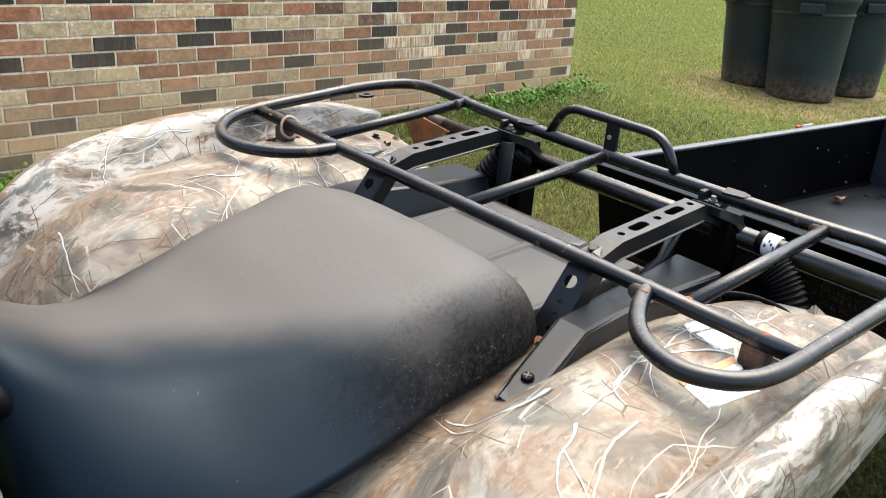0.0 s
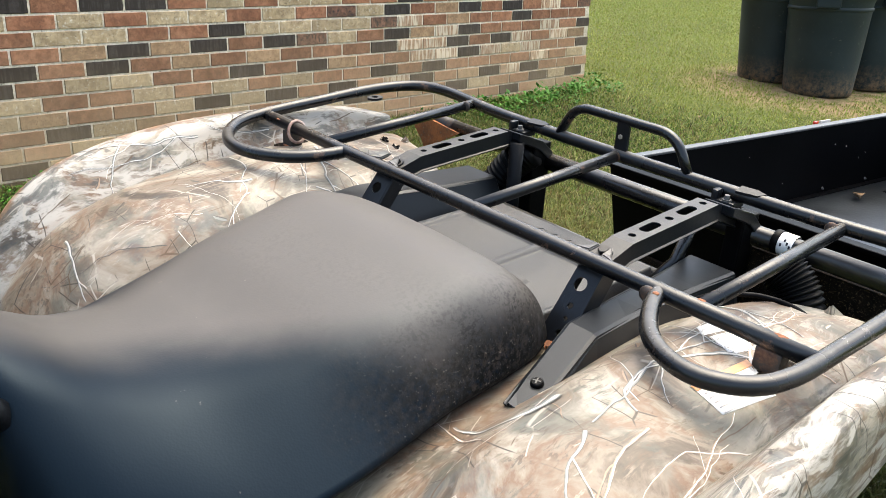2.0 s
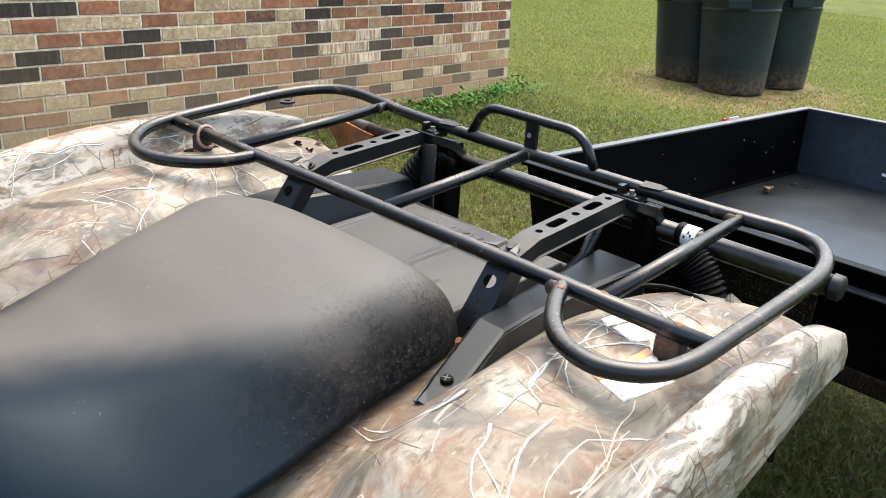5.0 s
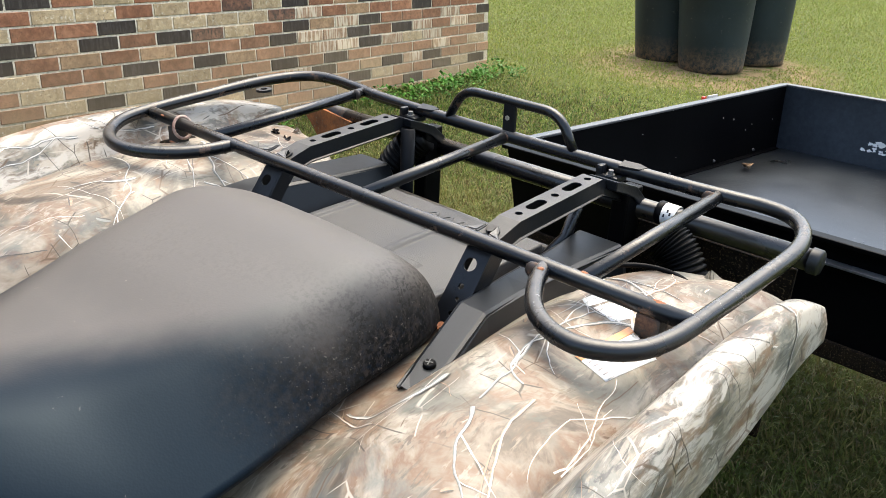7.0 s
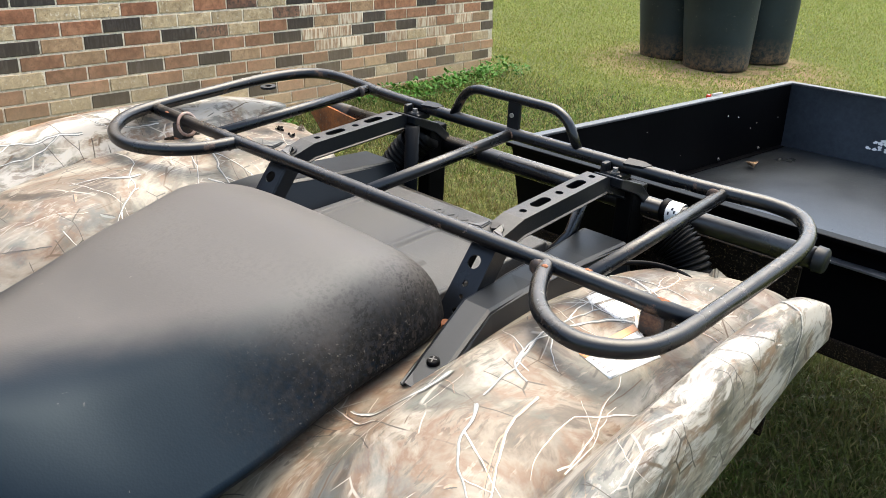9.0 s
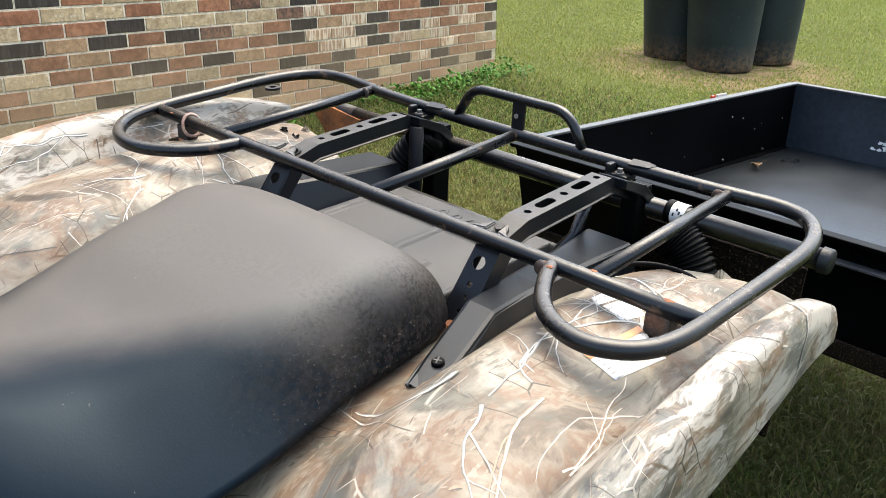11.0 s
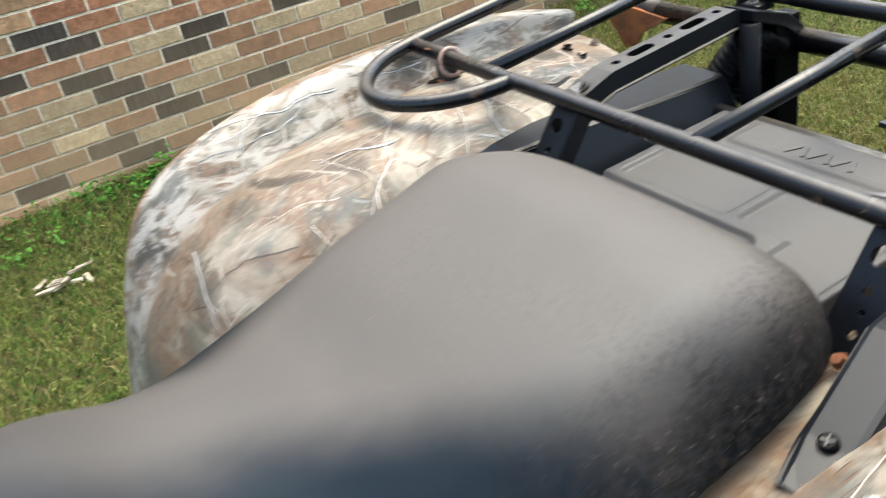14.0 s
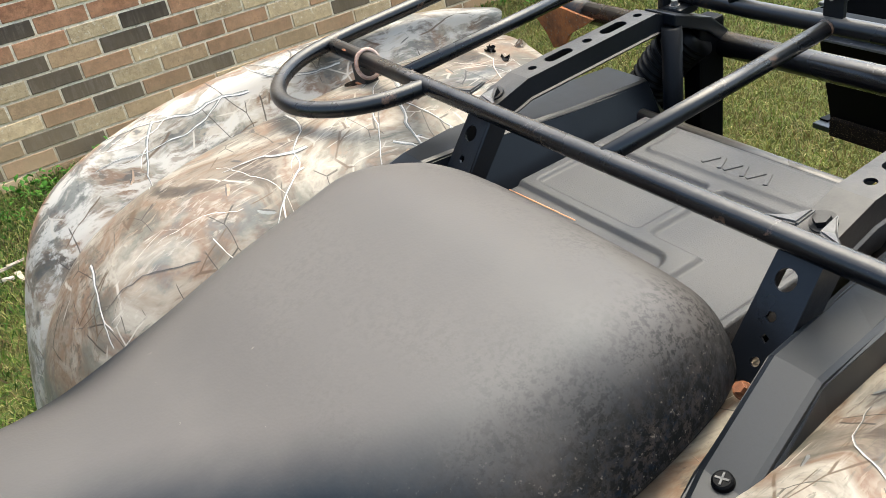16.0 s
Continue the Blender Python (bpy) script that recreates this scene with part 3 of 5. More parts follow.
def ground_z(x, y):
    """Height of the lawn: it rises gently towards the house, with soft unevenness."""
    far = min(1.0, max(0.0, (math.hypot(x - 1, y) - 2.0) / 6))
    rise = 0.064 * (y if abs(y) < 4 else math.copysign(4 + 8 * math.tanh((abs(y) - 4) / 8), y)) + 0.021 * (x if x < 8 else 8 + 8 * math.tanh((x - 8) / 8))
    return -0.058 + rise + 0.012 * noise.noise(Vector((x * 0.9, y * 0.9, 0.3))) + 0.05 * far * noise.noise(Vector((x * 0.15, y * 0.15, 4.1)))


rows = [[Vector((x, y, ground_z(x, y))) for y in ys] for x in xs]
gv, gf = loft(rows)
tagged(mesh_object("ground", gv, [f[::-1] for f in gf], LAWN), "short mown lawn with straw-coloured thatch", "ground", kind="structure")


def blades(name, count, x0, x1, y0, y1, h0, h1, w, label, keep=None, material=None):
    rng = np.random.default_rng(len(name) + count)
    x, y = rng.uniform(x0, x1, count), rng.uniform(y0, y1, count)
    if keep is not None:
        ok = keep(x, y)
        x, y = x[ok], y[ok]
    k = len(x)
    z = np.array([ground_z(a, b) for a, b in zip(x, y)])
    h, a, lean = rng.uniform(h0, h1, k), rng.uniform(0, 2 * np.pi, k), rng.uniform(0.2, 1.5, k)
    b = rng.uniform(0, 2 * np.pi, k)
    ww = w * rng.uniform(0.6, 1.3, k)
    base = np.stack([x, y, z - 0.004], 1)
    side = np.stack([np.cos(a) * ww, np.sin(a) * ww, np.zeros(k)], 1)
    fall = np.stack([np.cos(b) * h * lean * 0.5, np.sin(b) * h * lean * 0.5, h * 0.75], 1)
    tip = base + np.stack([np.cos(b) * h * lean * 1.3, np.sin(b) * h * lean * 1.3, h * np.clip(1.2 - lean * 0.45, 0.35, 1)], 1)
    v = np.stack([base - side, base + side, base + fall - side * 0.7, base + fall + side * 0.7, tip], 1).reshape(-1, 3)
    i = np.arange(k)[:, None] * 5
    f = [tuple(q) for q in np.concatenate([i + [0, 1, 3], i + [0, 3, 2], i + [2, 3, 4]])]
    me = bpy.data.meshes.new(name)
    me.from_pydata(v.tolist(), [], f)
    me.materials.append(material or BLADE)
    me.update()
    return tagged(new(name, me), label, "grass", kind="stuff")


BIN_PLACES = ((5.98, 2.05), (6.18, 2.53), (6.58, 1.93))


def bare(x, y):
    """Grass is worn thin round the bins."""
    near = np.minimum.reduce([np.hypot(x - a, y - b) for a, b in BIN_PLACES])
    return near > 0.27 + 0.22 * np.abs(np.sin(x * 9.1) * np.cos(y * 7.3))




def thinning(x, y):
    """The blades stand full round the quad and thin out further off."""
    off = np.maximum.reduce([-1.4 - x, x - 3.2, -1.0 - y, np.zeros_like(x)])
    return np.random.default_rng(9).random(len(x)) > off / 1.5


blades("grass", 470000, -2.9, 4.5, -2.5, 3.18, 0.014, 0.042, 0.0022, "short mown grass blades, green and straw", thinning)
blades("far_grass", 330000, 3.0, 14.0, -1.8, 12.0, 0.012, 0.032, 0.0034, "short mown grass across the yard", lambda x, y: ~((x < 4.55) & (y > 3.17)) & bare(x, y), BLADE_FAR)

# ---- brick house wall ----
P, C = 0.2032, 0.06773
WALL_X, WALL_Y, WALL_Z = 1.0252, 3.1922, 0.7893
CORNER = 4.527
wall = tagged(part("wall_north", box_bm((-6, WALL_Y + 0.004, -0.1), (CORNER - 0.007, WALL_Y + 0.2, 2.6)), MORTAR, None), "brick house wall with pale mortar joints", "wall", kind="structure")
tagged(part("wall_east", box_bm((CORNER - 0.2, WALL_Y + 0.2, -0.1), (CORNER - 0.007, 12, 2.6)), BRICK["R"], None), "plain brick end wall of the house", "wall", kind="structure")
tagged(part("roof_soffit", box_bm((-6.3, WALL_Y - 0.12, 2.6), (CORNER + 0.4, 12, 2.72)), SOFFIT, None), "white painted soffit over the wall", "soffit", kind="structure")

# courses from the top of the seen wall downwards: first column, then one letter a brick
COURSES = {
    2: (-9.0, "RPRBRRDRDDRPRPPRRDRBRPRDRR"),
    1: (-8.5, "RPBRRPRPRPPRPRMPDRBDRDRSRMRR"),
    0: (-9.0, "RRBDRPRPPRRDPPPPMSRBRRDRRRRD"),
    -1: (-8.5, "BPRDRRRBDBDRDMPRDBSDRRRSRDR"),
    -2: (-9.0, "RBDRRPDRDRBRBRRRDSSDRDSRSBDR"),
    -3: (-8.5, "PRRDBDRPPRRDRDBRRSSDSPSRRDR"),
    -4: (-9.0, "RRBPDRPRRPRPRPRRDRDRRRRSRPR"),
    -5: (-8.5, "BRPBDPBRRPDPDRDRSDRBDSDRRRB"),
    -6: (-9.0, "RBRPRDRDPBRPRBPDRBRDPRRDPDB"),
    -7: (-8.5, "PRBDPBRPRBRRPDRBRRPRRDRPBRR"),
    -8: (-9.0, "RBDRDRDPRRBRPRRDBRRPRRBRDRB"),
    -9: (-8.5, "BRPRBDRBPRBRRPBRDRRBPRBRRDR"),
    -10: (-9.0, "RBRPBRRBRRDRBPRRBRRBRRPRBRR"),
}
brick_len, brick_h, brick_deep = P - 0.0095, C - 0.0098, 0.06
brick_meshes = {}
for letter, m in BRICK.items():
    bm = box_bm((0, 0, -brick_h), (brick_len, brick_deep, 0), 0.0018, seg=1)
    me = bpy.data.meshes.new("brick")
    bm.to_mesh(me)
    bm.free()
    me.materials.append(m)
    brick_meshes[letter] = me


def cut_brick(letter, length):
    """A brick cut shorter, for the corner."""
    me = bpy.data.meshes.new("brick")
    bm = box_bm((0, 0, -brick_h), (length, brick_deep, 0), 0.0025, seg=1)
    bm.to_mesh(me)
    bm.free()
    me.materials.append(BRICK[letter])
    return me


# ---- the quad bike ----
QUAD = pose(0.0691, 0.2243, -0.0469, 5.13, -2.25, -2.83) @ Matrix.Scale(0.954, 4)
quad = thing("quad_bike", QUAD,
             "camouflage quad bike with black seat and steel rear rack", "quad bike")


# seat: lofted sections from nose to back
SEAT_ROWS = [(-0.646, 0.077, 0.853, 0.908), (-0.641, 0.118, 0.843, 0.958), (-0.623, 0.150, 0.833, 0.970), (-0.591, 0.177, 0.829, 0.957), (-0.541, 0.202, 0.830, 0.926),
             (-0.471, 0.226, 0.835, 0.910), (-0.401, 0.232, 0.846, 0.918), (-0.331, 0.227, 0.855, 0.936), (-0.260, 0.215, 0.858, 0.951), (-0.192, 0.209, 0.859, 0.961),
             (-0.138, 0.199, 0.856, 0.949), (-0.104, 0.188, 0.852, 0.931), (-0.074, 0.171, 0.849, 0.905), (-0.056, 0.146, 0.846, 0.882), (-0.046, 0.111, 0.843, 0.866)]
SEAT_Y = -0.0150


def seat_curve(points):
    half = spline(points, 4)
    return [(-p.x, p.y) for p in half] + [(p.x, p.y) for p in reversed(half[:-1])]


SEAT_BROAD = seat_curve([(1.0, 0.0, 0), (0.985, 0.19, 0), (0.945, 0.46, 0), (0.885, 0.69, 0), (0.80, 0.855, 0), (0.66, 0.942, 0), (0.38, 0.986, 0), (0.0, 1.0, 0)])
SEAT_ROUND = seat_curve([(1.0, 0.0, 0), (0.88, 0.24, 0), (0.74, 0.49, 0), (0.60, 0.71, 0), (0.48, 0.865, 0), (0.35, 0.95, 0), (0.19, 0.989, 0), (0.0, 1.0, 0)])
keys = [Vector((a, b, c)) for a, b, c, d in SEAT_ROWS]
tops = [Vector((a, b, d)) for a, b, c, d in SEAT_ROWS]
rows = []
for low, top in zip(spline(keys, 5), spline(tops, 5)):
    k = min(1.0, max(0.0, (low.x + 0.48) / 0.28))
    row = [Vector((low.x, SEAT_Y + low.y * (a * (1 - k) + c * k), low.z + (top.z - low.z) * (b * (1 - k) + d * k))) for (a, b), (c, d) in zip(SEAT_ROUND, SEAT_BROAD)]
    under = [Vector((low.x, SEAT_Y - low.y * 0.97, low.z - 0.012)), Vector((low.x, SEAT_Y + low.y * 0.97, low.z - 0.012))]
    rows.append([under[0], *row, under[1]])
sv, sf = loft(rows)
n = len(rows[0])
sf += [tuple(range(n))[::-1], tuple(range(len(sv) - n, len(sv)))]
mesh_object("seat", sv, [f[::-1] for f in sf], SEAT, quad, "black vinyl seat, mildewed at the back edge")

# rear fenders, right then left
CREST = [(-0.565, 0.48), (-0.540, 0.603), (-0.511, 0.697), (-0.480, 0.780), (-0.442, 0.852), (-0.388, 0.891), (-0.318, 0.914), (-0.236, 0.930), (-0.145, 0.937), (-0.03, 0.937), (0.09, 0.930), (0.18, 0.916), (0.255, 0.892)]
GROOVE = [(-0.557, 0.50), (-0.536, 0.617), (-0.511, 0.698), (-0.478, 0.764), (-0.430, 0.817), (-0.377, 0.846), (-0.306, 0.866), (-0.225, 0.878), (-0.13, 0.882), (-0.02, 0.886), (0.08, 0.884), (0.16, 0.877), (0.230, 0.862)]
MIDDLE = [(-0.548, 0.505), (-0.524, 0.635), (-0.498, 0.723), (-0.454, 0.796), (-0.403, 0.853), (-0.342, 0.882), (-0.266, 0.902), (-0.18, 0.912), (-0.10, 0.914), (0.0, 0.912), (0.07, 0.906), (0.14, 0.895), (0.20, 0.876)]
INNER = [(-0.543, 0.445), (-0.517, 0.563), (-0.486, 0.65), (-0.434, 0.718), (-0.378, 0.760), (-0.322, 0.780), (-0.246, 0.795), (-0.16, 0.806), (-0.09, 0.812), (0.0, 0.814), (0.06, 0.812), (0.10, 0.806), (0.125, 0.795)]


def fender(side, name, label):
    rows = []
    shelf = 0.0 if side > 0 else 0.026
    for i in range(13):
        c, g, m, inn = Vector(CREST[i]), Vector(GROOVE[i]), Vector(MIDDLE[i]), Vector(INNER[i])
        a, b = Vector(CREST[max(i - 1, 0)]), Vector(CREST[min(i + 1, 12)])
        t = (b - a).normalized()
        down = Vector((t.y, -t.x))
        gy = (0.462 if side > 0 else 0.447) + 0.04 * i / 12
        cy = (0.549 if side > 0 else 0.528) - 0.018 * max(0, i - 8) / 4
        if side < 0:
            c.y -= (0.006, 0.014, 0.026)[i - 10] if i > 9 else 0.0
        outer = c + down * 0.018
        lip = c + down * ((0.105 if i < 10 else 0.085) if side > 0 or i < 10 else (0.080, 0.060, 0.038)[i - 10])
        lift = 0.0 if side > 0 else 0.032 if i < 7 else 0.026
        pts = [(inn.x, 0.165, inn.y - 0.03 + lift), (inn.x, 0.185, inn.y + lift), (inn.x * 0.7 + m.x * 0.3, 0.240 + shelf, inn.y * 0.75 + m.y * 0.25 + lift * (0.9 if i < 5 else 0.7 if i == 5 else 0.4 if i == 6 else 0.2)), (inn.x * 0.3 + m.x * 0.7, 0.278 + shelf, inn.y * 0.12 + m.y * 0.88), (m.x, 0.36, m.y), (g.x * 0.8 + m.x * 0.2, gy - 0.026, g.y * 0.9 + m.y * 0.1 + 0.014),
               (g.x, gy, g.y - (0.010 if side > 0 else 0.003)), (g.x * 0.5 + c.x * 0.5, gy * 0.55 + cy * 0.45, g.y * 0.42 + c.y * 0.58), (c.x, cy - 0.022, c.y - 0.001), (c.x, cy + 0.004, c.y - 0.001), (outer.x, cy + 0.012, outer.y), (lip.x, cy + 0.014, lip.y), (lip.x + down.x * 0.006, cy + 0.008, lip.y + down.y * 0.006)]
        rows.append([Vector((x, y * side, z)) for x, y, z in pts])
    v, f = loft(rows)
    if side < 0:
        f = [q[::-1] for q in f]
    ob = mesh_object(name, v, f, CAMO, quad, label)
    s = ob.modifiers.new("sub", "SUBSURF")
    s.levels = s.render_levels = 3
    s.boundary_smooth = "PRESERVE_CORNERS"
    crease = ob.data.attributes.new("crease_edge", "FLOAT", "EDGE")
    for e, c in zip(ob.data.edges, crease.data):
        a, b = e.vertices
        if a % 13 == b % 13 and a % 13 in (9, 10, 11):
            c.value = {9: 0.9, 10: 0.4, 11: 0.8}[a % 13]
        if a % 13 == b % 13 and a % 13 == 6:
            c.value = 0.85
    k = ob.modifiers.new("thick", "SOLIDIFY")
    k.thickness, k.offset = 0.004, -1
    return ob


fender(1, "rear_fender", "glossy camouflage-printed plastic fender")
fender(-1, "rear_fender", "glossy camouflage-printed plastic fender with warning stickers")

# rack
FRONT, REAR, TUBE = -0.024, 0.285, 0.0098
FZ, RZ = 0.938, 0.9545
tube("rack_tube", [(FRONT, -0.468, FZ), (FRONT, -0.30, FZ), (FRONT, 0.30, FZ), (FRONT, 0.498, FZ + 0.002)], TUBE, RACK, quad, "painted steel rack tube with rust at the welds")
LEFT_LOOP = [(FRONT + 0.006, -0.288, FZ - 0.001), (-0.060, -0.306, FZ - 0.002), (-0.105, -0.336, FZ - 0.002), (-0.131, -0.372, FZ - 0.002), (-0.136, -0.412, FZ - 0.002), (-0.112, -0.450, FZ - 0.001), (-0.065, -0.468, FZ), (0.02, -0.474, FZ + 0.002), (0.12, -0.481, FZ + 0.007),
             (0.20, -0.484, RZ - 0.005), (0.255, -0.472, RZ - 0.003), (0.292, -0.445, RZ - 0.002), (0.302, -0.405, RZ - 0.001), (0.295, -0.36, RZ), (REAR + 0.004, -0.28, RZ), (REAR, -0.1, RZ)]
RIGHT_LOOP = [(FRONT + 0.006, 0.279, FZ - 0.001), (-0.072, 0.290, FZ - 0.002), (-0.116, 0.316, FZ - 0.002), (-0.144, 0.362, FZ - 0.002), (-0.145, 0.412, FZ - 0.001), (-0.118, 0.462, FZ), (-0.070, 0.498, FZ + 0.002), (0.0, 0.510, FZ + 0.005), (0.09, 0.512, FZ + 0.009),
              (0.19, 0.514, RZ - 0.003), (0.26, 0.508, RZ - 0.002), (0.304, 0.482, RZ - 0.001), (0.316, 0.430, RZ), (0.308, 0.36, RZ), (REAR + 0.010, 0.28, RZ), (REAR, 0.1, RZ)]
loop = spline(LEFT_LOOP, 6) + list(reversed(spline(RIGHT_LOOP, 6)))
tube("rack_tube", loop, TUBE, RACK, quad)
for y in (-0.340, 0.0, 0.328):
    tube("rack_tube", [(FRONT, y, FZ + 0.001), (REAR + 0.04 * abs(y), y * 1.02, RZ - 0.001)], 0.0088, RACK, quad)
    for x, z in ((FRONT, FZ + 0.001), (REAR, RZ)):
        bm = bmesh.new()
        s = 1 if x == FRONT else -1
        bmesh.ops.create_icosphere(bm, subdivisions=2, radius=1, matrix=Matrix.Translation((x + s * 0.0095, y, z - 0.0006)) @ Matrix.Diagonal((0.0035, 0.0100, 0.0094, 1)))
        part("weld", bm, WELD, quad, "rust-flecked weld", smooth=True)
for s in (1, -1):
    bm = bmesh.new()
    bmesh.ops.create_icosphere(bm, subdivisions=2, radius=1, matrix=Matrix.Translation((FRONT - 0.012, 0.286 * s, FZ - 0.003)) @ Matrix.Diagonal((0.006, 0.012, 0.0108, 1)))
    part("weld", bm, WELD, quad, smooth=True)
RUSTY = [(-0.045, -0.300, FZ + 0.0076, 0.004), (-0.021, -0.340, FZ + 0.0086, 0.005), (-0.023, -0.430, FZ + 0.0086, 0.010), (-0.030, 0.456, FZ + 0.0072, 0.006), (-0.034, 0.428, 0.908, 0.009)]
for x, y, z, r in RUSTY:
    bm = bmesh.new()
    bmesh.ops.create_icosphere(bm, subdivisions=2, radius=1, matrix=Matrix.Translation((x, y, z)) @ Matrix.Diagonal((0.0040, r, 0.0015, 1)))
    part("rust_patch", bm, RUST, quad, "orange rust patch at a weld", smooth=True)
# grab loop on the rear tube
tube("grab_loop", rounded([(REAR, 0.121, RZ), (REAR + 0.003, 0.094, 1.009), (REAR + 0.003, -0.092, 1.009), (REAR, -0.125, RZ)], 0.03), 0.0075, RACK, quad, "bent steel grab loop on the rack")
part("loop_stay", box_bm((REAR - 0.003, -0.014, RZ), (REAR + 0.003, 0.008, 1.008), 0.001), STRAP, quad)
bolt(quad, (REAR - 0.004, -0.003, 0.985), 0.004, 0.002, (-1, 0, 0), BAREMETAL, False, "rivet")
# tie-down tab
bm = bmesh.new()
ring = [(0.015 * math.cos(a), 0.013 * math.sin(a)) for a in np.linspace(0, 2 * math.pi, 20, endpoint=False)]
hole = [(x * 0.45, y * 0.45) for x, y in ring]
for z in (-0.002, 0.002):
    for x, y in ring + hole:
        bm.verts.new((x, y, z))
bm.verts.ensure_lookup_table()
vs = bm.verts
for k in range(20):
    j = (k + 1) % 20
    bm.faces.new((vs[40 + k], vs[40 + j], vs[60 + j], vs[60 + k]))
    bm.faces.new((vs[k], vs[20 + k], vs[20 + j], vs[j]))
    bm.faces.new((vs[k], vs[j], vs[40 + j], vs[40 + k]))
    bm.faces.new((vs[20 + k], vs[60 + k], vs[60 + j], vs[20 + j]))
bm.transform(Matrix.Translation((0.192, 0.483, FZ + 0.007)))
part("tie_tab", bm, STRAP, quad, "worn bare-metal tie-down tab")
for s in (1, -1):
    # post and pad between rack and fender
    part("rack_post", box_bm((-0.034, 0.412, 0.902), (-0.014, 0.440, 0.932), 0.002, Matrix.Diagonal((1, s, 1, 1))), FLAKED, quad)
    part("rubber_pad", box_bm((-0.048, 0.402, 0.896), (0.012, 0.450, 0.908), 0.006, Matrix.Diagonal((1, s, 1, 1))), DIRTY, quad, "dirty pad under the rack post")
ring = [Vector((FRONT + 0.016 * math.cos(a), 0.412 + 0.004 * math.sin(a), FZ - 0.004 + 0.017 * math.sin(a))) for a in np.linspace(0, 2 * math.pi, 25)]
tube("steel_ring", ring, 0.0026, RINGRUST, quad, "rusty split ring round the rack tube", 8)


def slotted(side):
    """A pressed strap with slots and holes, bent down in front."""
    y0, w = 0.193, 0.030
    prof = [(-0.004, 0.933), (0.040, 0.9456), (0.226, 0.9538), (0.294, 0.926)]
    # top strip as a grid with openings
    cuts = [(0.0586, 0.005, 0.005), (0.0955, 0.018, 0.0075), (0.1365, 0.0055, 0.0055), (0.1755, 0.018, 0.0075), (0.2131, 0.005, 0.005)]
    bm = bmesh.new()

    def oval(cx, a, b, k=20):
        out = []
        for i in range(k):
            t = 2 * math.pi * i / k
            dx = (a - b) * (1 if math.cos(t) > 0 else -1) if a > b else 0
            out.append((cx + dx + b * math.cos(t), b * math.sin(t)))
        return out

    x0, x1 = 0.040, 0.226
    edges = []
    for pts in [[(x0, -w / 2), (x1, -w / 2), (x1, w / 2), (x0, w / 2)]] + [oval(*c) for c in cuts]:
        vs = [bm.verts.new((x, y, 0)) for x, y in pts]
        edges += [bm.edges.new((vs[i], vs[(i + 1) % len(vs)])) for i in range(len(vs))]
    bmesh.ops.triangle_fill(bm, use_beauty=True, edges=edges)
    for v in bm.verts:
        v.co.z = 0.9456 + (v.co.x - 0.040) * 0.0446
    # rolled side flanges, front bend and rear tail
    def strip(a, b, c, d):
        bm.faces.new([bm.verts.new(p) for p in (a, b, c, d)])

    for s in (-1, 1):
        y = s * w / 2
        pr = [(p[0], p[1]) for p in prof]
        for (xa, za), (xb, zb) in zip(pr, pr[1:]):
            strip((xa, y, za), (xb, y, zb), (xb, y * 1.10, zb - 0.020), (xa, y * 1.10, za - 0.020))
            strip((xa, y * 1.10, za - 0.020), (xb, y * 1.10, zb - 0.020), (xb, y * 1.28, zb - 0.022), (xa, y * 1.28, za - 0.022))
    for (xa, za), (xb, zb) in ((prof[0], prof[1]), (prof[2], prof[3])):
        strip((xa, -w / 2, za), (xb, -w / 2, zb), (xb, w / 2, zb), (xa, w / 2, za))
    bmesh.ops.remove_doubles(bm, verts=bm.verts[:], dist=0.0004)
    bm.transform(Matrix.Translation((0, y0 * side, 0)))
    ob = part("slotted_bracket", bm, STRAP, quad, "pressed steel bracket with slots and holes")
    k = ob.modifiers.new("thick", "SOLIDIFY")
    k.thickness, k.offset = 0.003, 0
    # leg below the front tube
    leg = bmesh.new()
    edges = []
    for pts in [[(-0.021, 0.0), (-0.017, 0.115), (0.017, 0.115), (0.015, 0.0)]] + [[(cx + r * math.cos(t), cz + r * math.sin(t)) for t in np.linspace(0, 2 * math.pi, 16, endpoint=False)] for cx, cz, r in ((0.002, 0.080, 0.0088), (0.0, 0.052, 0.0042), (-0.003, 0.036, 0.0036), (-0.004, 0.018, 0.0040))]:
        vs = [leg.verts.new((0, a, b)) for a, b in pts]
        edges += [leg.edges.new((vs[i], vs[(i + 1) % len(vs)])) for i in range(len(vs))]
    bmesh.ops.triangle_fill(leg, use_beauty=True, edges=edges)
    for s in (-1, 1):
        a = [leg.verts.new(p) for p in ((0, s * 0.018, 0), (0, s * 0.017, 0.115), (0.022, s * 0.019, 0.115), (0.022, s * 0.020, 0))]
        leg.faces.new(a)
    bmesh.ops.remove_doubles(leg, verts=leg.verts[:], dist=0.003)
    leg.transform(Matrix.Translation((-0.078, y0 * side, 0.843)) @ Matrix.Rotation(radians(38.5), 4, "Y"))
    lo = part("bracket_leg", leg, LEGPAINT, quad)
    k = lo.modifiers.new("thick", "SOLIDIFY")
    k.thickness, k.offset = 0.003, 0
    bolt(quad, (0.007, 0.1925 * side, 0.9375), 0.007, 0.006, (-0.4, 0, 0.9))
    bolt(quad, (-0.090, (y0 + 0.012) * side, 0.850), 0.0048, 0.007, (-0.6, 0, 0.8), RUST)
